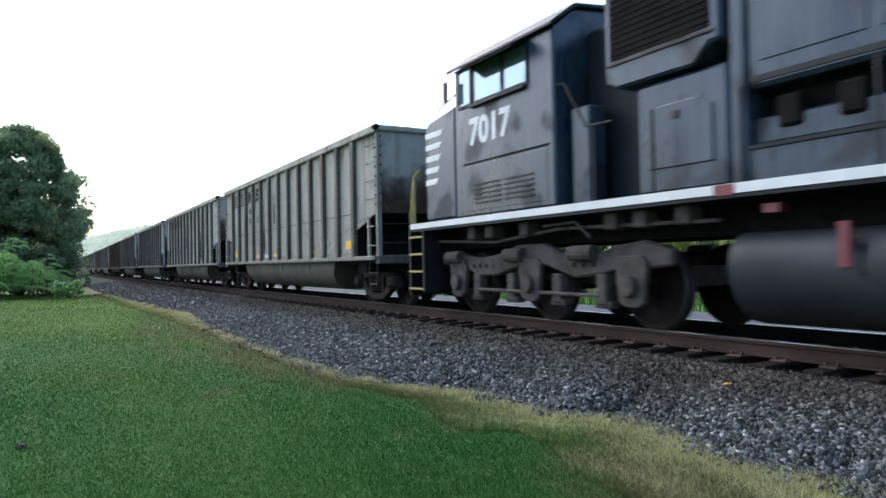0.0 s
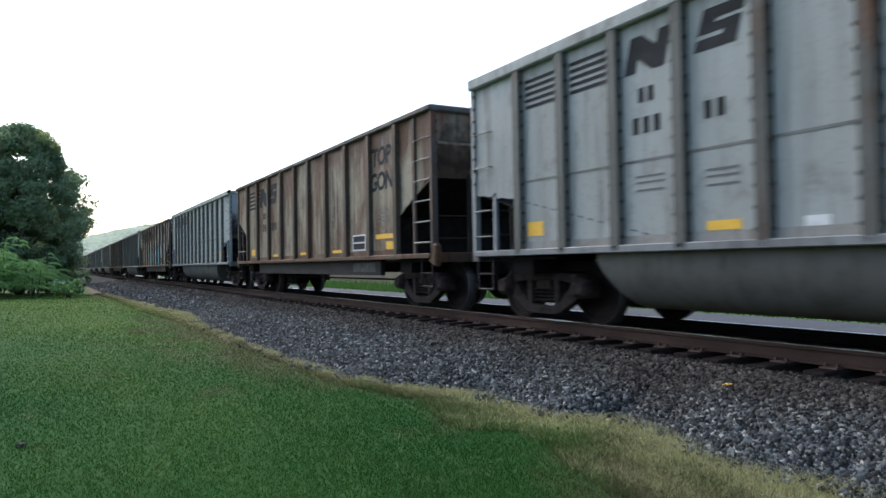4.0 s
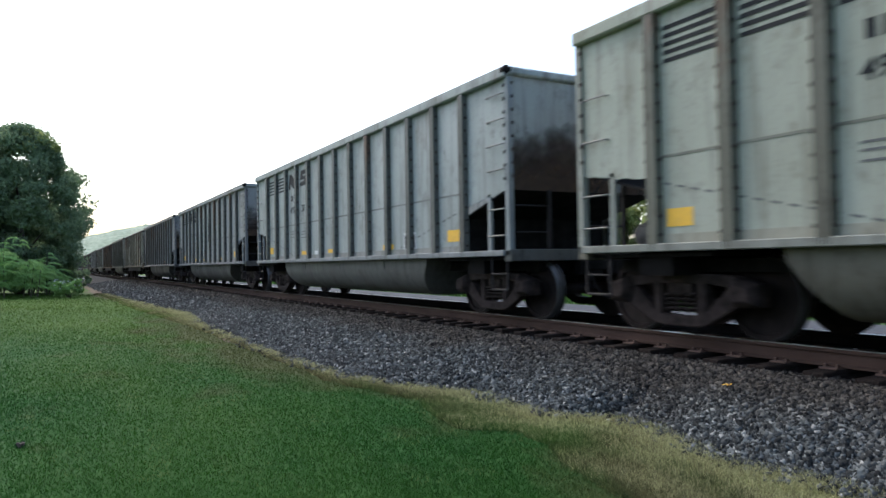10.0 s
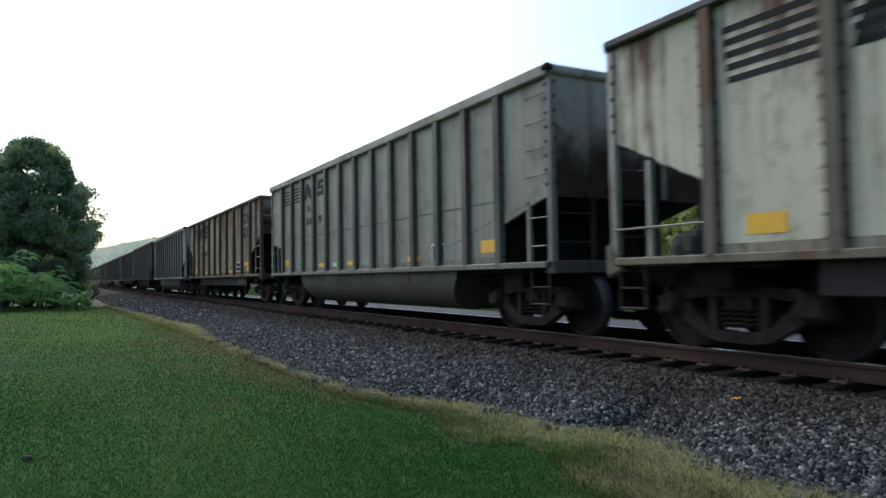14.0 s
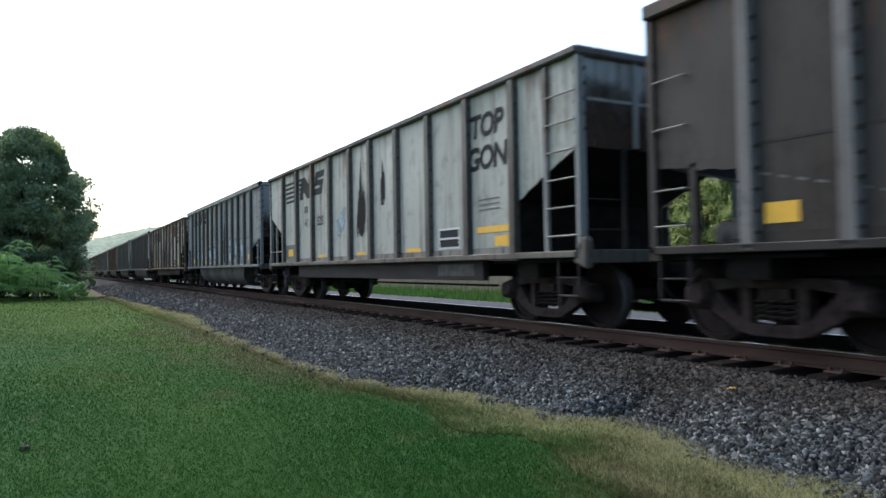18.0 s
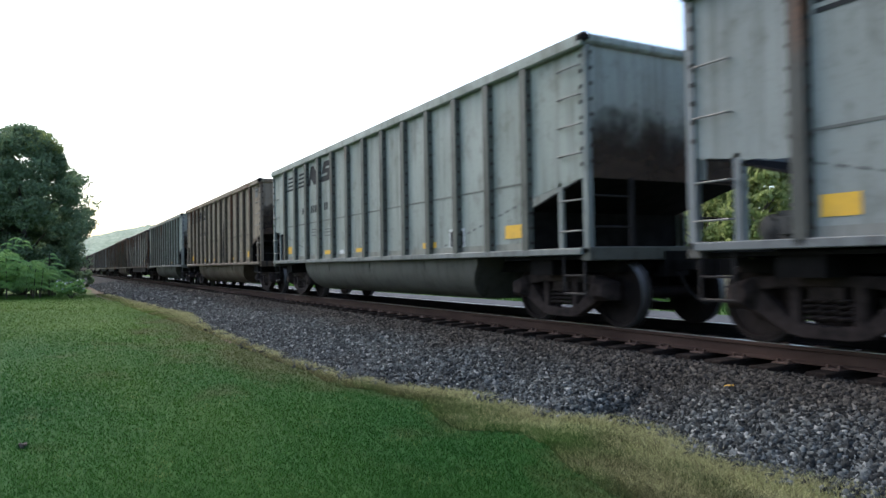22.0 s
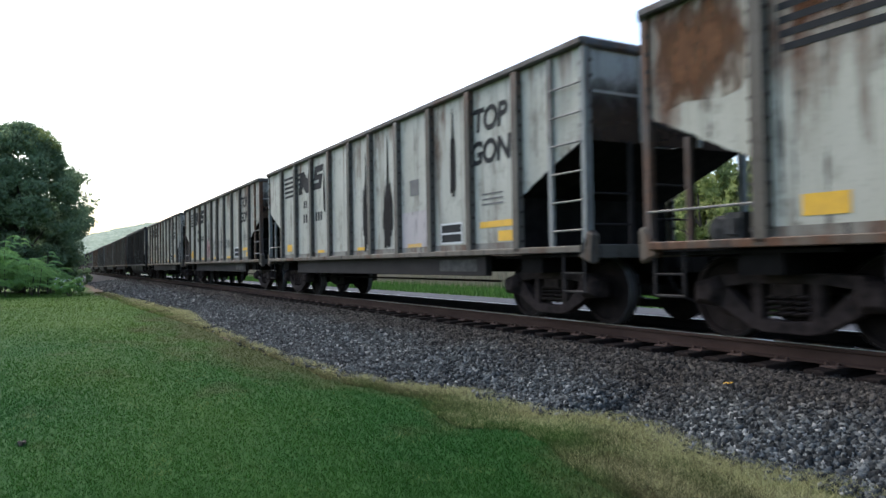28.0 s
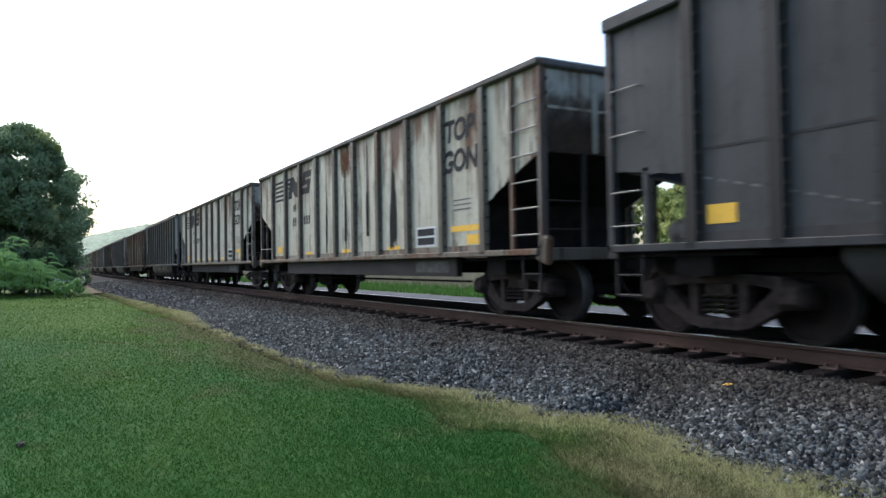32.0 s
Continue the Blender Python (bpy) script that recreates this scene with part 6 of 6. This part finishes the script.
def tree(name, at, height, radius, seed, material, label, low=0.22, count=150, per=110, leaf=0.17, trunk=0.28, category="tree"):
    thing = tagged(new(name), label, category)
    thing.matrix_world = pose(*at)
    r = random.Random(seed)
    bm = bmesh.new()
    bend = [(r.uniform(-0.2, 0.2) * k, r.uniform(-0.2, 0.2) * k, height * 0.75 * k / 5 - (0.25 if k == 0 else 0)) for k in range(6)]
    for k in range(5):
        rod(bm, bend[k], bend[k + 1], trunk * (1 - 0.16 * k), 9, trunk * (0.84 - 0.16 * k))
    part("trunk", bm, BARK_M, thing)
    for k in range(7):
        b = Vector(bend[1 + k % 4])
        a = r.uniform(0, math.tau)
        tip = b + Vector((math.cos(a) * radius * 0.7, math.sin(a) * radius * 0.7, height * r.uniform(0.12, 0.25)))
        bm = bmesh.new()
        mid = (b + tip) / 2 + Vector((0, 0, 0.3))
        rod(bm, b, mid, trunk * 0.4, 7, trunk * 0.25)
        rod(bm, mid, tip, trunk * 0.25, 7, trunk * 0.08)
        part("limb", bm, BARK_M, thing)
    c, q = crown_clumps(height, radius, low, count, seed)
    v, f = leaves(c, q, per, leaf, seed)
    crown = soup("crown", v, f, material)
    crown.parent = thing
    return thing


def sumac(at, height, radius, seed, material, label, shoots=16):
    """A thicket of tall shoots with long feathery leaves."""
    thing = tagged(new("bush"), label, "bush")
    thing.matrix_world = pose(*at)
    r = np.random.default_rng(seed)
    quads = []
    for k in range(shoots):
        a, d = r.uniform(0, math.tau), radius * math.sqrt(r.random())
        foot = np.array((d * math.cos(a), d * math.sin(a), 0.0))
        top = foot * 1.15 + np.array((0, 0, height * r.uniform(0.6, 1.0) * (1 - 0.3 * d / radius)))
        if k < 6:
            part("stem", made(rod, foot - (0, 0, 0.1), top, 0.03, 6, 0.012), BARK_M, thing)
        for j in range(13):
            b, h = r.uniform(0, math.tau), r.uniform(0.3, 1.0)
            out = np.array((math.cos(b), math.sin(b), 0.0))
            across = np.array((-math.sin(b), math.cos(b), 0.0))
            size = r.uniform(0.5, 0.95)
            for q in range(1, 10):
                u = q / 9
                spine = foot + (top - foot) * h + out * size * u + np.array((0, 0, size * (0.55 * u - 0.75 * u * u)))
                leaf = 0.2 * size * math.sin(0.5 + 2.3 * u)
                for s in (-1, 1):
                    tip = spine + across * s * leaf * 0.85 + out * leaf * 0.3 - np.array((0, 0, 0.8 * leaf))
                    mid = (spine + tip) / 2
                    quads += [spine, mid + out * 0.035 + (0, 0, 0.03), tip, mid - out * 0.035 - (0, 0, 0.03)]
    n = len(quads) // 4
    soup("foliage", np.array(quads), np.arange(4 * n).reshape(-1, 4), material).parent = thing
    return thing


def bush(at, height, radius, seed, material, label, count=40, per=90, leaf=0.1):
    thing = tagged(new("bush"), label, "bush")
    thing.matrix_world = pose(*at)
    r = random.Random(seed)
    for k in range(5):
        a = r.uniform(0, math.tau)
        part("stem", made(rod, (0, 0, -0.1), (math.cos(a) * radius * 0.5, math.sin(a) * radius * 0.5, height * 0.7), 0.03, 6, 0.012), BARK_M, thing)
    c, q = crown_clumps(height, radius, 0.08, count, seed)
    v, f = leaves(c, q, per, leaf, seed)
    soup("foliage", v, f, material).parent = thing
    return thing


def plants():
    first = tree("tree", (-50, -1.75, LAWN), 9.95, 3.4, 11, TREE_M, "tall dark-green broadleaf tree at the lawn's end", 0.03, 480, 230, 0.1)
    # Sunlight on the crown's top is put in as a yellow-green clump.
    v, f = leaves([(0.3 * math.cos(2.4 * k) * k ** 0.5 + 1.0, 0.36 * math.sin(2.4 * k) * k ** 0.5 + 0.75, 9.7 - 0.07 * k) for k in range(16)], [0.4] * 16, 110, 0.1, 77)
    soup("yellowing_top", v, f, SUNNY_M, "", "tree-top leaves with sunlight put in as yellow-green").parent = first
    tree("tree", (-52, -5.2, LAWN), 10.1, 3.6, 12, TREE_M, "broad dark-green tree beside the track", 0.03, 340, 180, 0.14)
    tree("tree", (-58, -11, LAWN), 11.0, 4.5, 13, TREE_M, "broad dark-green tree at the lawn's end", 0.05, 170, 80, 0.26)
    sumac((-46, -0.3, LAWN), 2.7, 1.1, 21, BUSH_M, "bright green feathery bush at the lawn's end", 14)
    sumac((-44, -1.8, LAWN), 3.6, 1.3, 22, BUSH_M, "tall bright green bush with feathery leaves", 20)
    sumac((-43, -3.8, LAWN), 3.6, 1.5, 23, BUSH_M, "tall bright green feathery bush by the trees", 22)
    sumac((-44.5, -6.6, LAWN), 3.2, 1.5, 26, BUSH_M, "bright green feathery bush by the trees", 18)
    flowering = bush((-42, 0.75, LAWN), 0.95, 0.8, 24, BUSH_M, "small pale-green bush with white flowers near the ballast", 26)
    rr = np.random.default_rng(9)
    spots = [(0.7 * (rr.random() - 0.5) * 2, 0.7 * (rr.random() - 0.5) * 2, rr.uniform(0.45, 0.98)) for _ in range(34)]
    v, f = leaves(spots, [0.05] * 34, 10, 0.035, 9)
    soup("blossom", v, f, WHITE_MARK).parent = flowering
    bush((-66, 1.6, LAWN), 1.6, 1.3, 25, TREE_M, "dark green low bush beside the track", 40)
    # Hidden trees, added only to shade the far end of the train.
    for k, (x, y) in enumerate(((-72, -3.5), (-84, -2.6), (-98, -3.4), (-114, -3.8), (-132, -4.2), (-150, -5.0))):
        tree("tree", (x, y, LAWN), 10.5, 3.8, 60 + k, TREE_M, "hidden dark-green tree added to shade the far cars", 0.03, 90, 40, 0.4)
    bush((-6.83, -0.22, LAWN - 0.01), 0.06, 0.05, 31, WEED_M, "low dark weed in the mown lawn", 4, 18, 0.02)
    leaf = tagged(new("fallen_leaf"), "small yellow fallen leaf on the ballast", "leaf")
    leaf.matrix_world = pose(-4.45, 5.48, -0.285, 12, -8, 40)
    part("blade", made(prism, [(-0.045, 0), (-0.015, 0.02), (0.03, 0.012), (0.05, 0), (0.02, -0.016), (-0.02, -0.018)], -0.002, 0.002, "z"), YELLOW, leaf)
    r = random.Random(5)
    for k in range(30):
        x = -100 + 3.1 * k + r.uniform(-1.2, 1.2)
        tree("tree", (x, 42 + r.uniform(-4, 7), LAWN), r.uniform(8.2, 10.2), r.uniform(2.8, 3.6), 40 + k, SUNNY_M, "tree behind the road with sunlight in its yellow-green colour", 0.02, 140, 70, 0.24, 0.2)


plants()


def weeds():
    """Tall weeds and dry stalks behind the gravel road."""
    n = 26000
    x, y = rng.uniform(-130, -4, n), 16.2 + 3.4 * rng.random(n) ** 1.2
    h = 0.12 + 0.28 * rng.random(n) * (0.4 + (y - 16.2) / 3.4)
    t = rng.uniform(0, math.tau, n)
    w = 0.03
    base = np.stack([x, y, np.full(n, -0.58)], -1)
    side = np.stack([np.cos(t) * w, np.sin(t) * w, np.zeros(n)], -1)
    tip = base + np.stack([rng.normal(0, 0.08, n), rng.normal(0, 0.08, n), h + 0.15], -1)
    soup("verge_grass", np.stack([base - side, base + side, tip], 1).reshape(-1, 3), np.arange(3 * n).reshape(-1, 3), VERGE_M, "stuff", "bright green verge grass behind the road", "grass")
    n = 26000
    x, y = rng.uniform(-140, -4, n), 19.6 + 4.5 * rng.random(n)
    h = 1.0 + 0.7 * rng.random(n)
    t = rng.uniform(0, math.tau, n)
    base = np.stack([x, y, np.full(n, -0.5)], -1)
    side = np.stack([np.cos(t) * 0.025, np.sin(t) * 0.025, np.zeros(n)], -1)
    tip = base + np.stack([rng.normal(0, 0.12, n), rng.normal(0, 0.12, n), h], -1)
    soup("dry_stalks", np.stack([base - side, base + side, tip], 1).reshape(-1, 3), np.arange(3 * n).reshape(-1, 3),
         blades_mat("grey_dry_stalks", (0.22, 0.2, 0.15), (0.32, 0.29, 0.22), (0.12, 0.16, 0.06), 0.5, 0.8), "stuff", "grey-tan dry stalks standing behind the verge", "weeds")


weeds()


def hill():
    """A long wooded hill far behind the track."""
    v, f = [], []
    nx, ny = 620, 48
    for i in range(nx + 1):
        a = radians(-14 + 78 * i / nx)
        for j in range(ny + 1):
            d = 1150 + 500 * j / ny
            ridge = 84 * math.exp(-((math.degrees(a) - 9) / 10) ** 2) + 52 * math.exp(-((math.degrees(a) - 34) / 16) ** 2) + 14
            z = ridge * math.sin(math.pi * j / ny * 0.5) ** 1.2
            p = Vector((-d * math.cos(a), d * math.sin(a), 0))
            z += (3.5 * noise.noise(p * 0.03) + 5.0 * noise.noise(p * 0.075) + 4.5 * abs(noise.noise(p * 0.16))) * min(1, j / 8)
            v.append((p.x, p.y, LAWN + z - 1))
    for i in range(nx):
        for j in range(ny):
            f.append((i * (ny + 1) + j, (i + 1) * (ny + 1) + j, (i + 1) * (ny + 1) + j + 1, i * (ny + 1) + j + 1))
    soup("hill_backdrop", np.array(v), np.array(f), HILL_M, "structure", "distant wooded hill with haze put into its pale colour", "hill")


hill()


# ---- what moves ----
def motions():
    times = [0.0, 0.5] + [float(t) for t in range(1, 33)]
    for car, behind in TRAIN:
        walk(car, [(t, pose(travel(t) + behind, 0, 0) @ TRACK) for t in times])
    spin = [k / FPS for k in range(int(32 * FPS) + 1)]

    def turning(wheel, radius):
        x, y, z = wheel.location
        walk(wheel, [(t, pose(x, y, z, 0, math.degrees((travel(t) + 12.628) / radius), 0)) for t in spin])

    first = {}
    for car, _ in TRAIN:
        for wheel in car.children_recursive:
            if wheel.name.startswith("wheelset"):
                big = "big" in wheel.data.name
                key = (big, tuple(round(c, 3) for c in wheel.location))
                if key not in first:
                    turning(wheel, BIG_R if big else WHEEL_R)
                    first[key] = wheel
                else:
                    lead = first[key].animation_data
                    wheel.rotation_mode = "QUATERNION"
                    keys = wheel.animation_data_create()
                    keys.action = lead.action
                    keys.action_slot = lead.action_slot


motions()
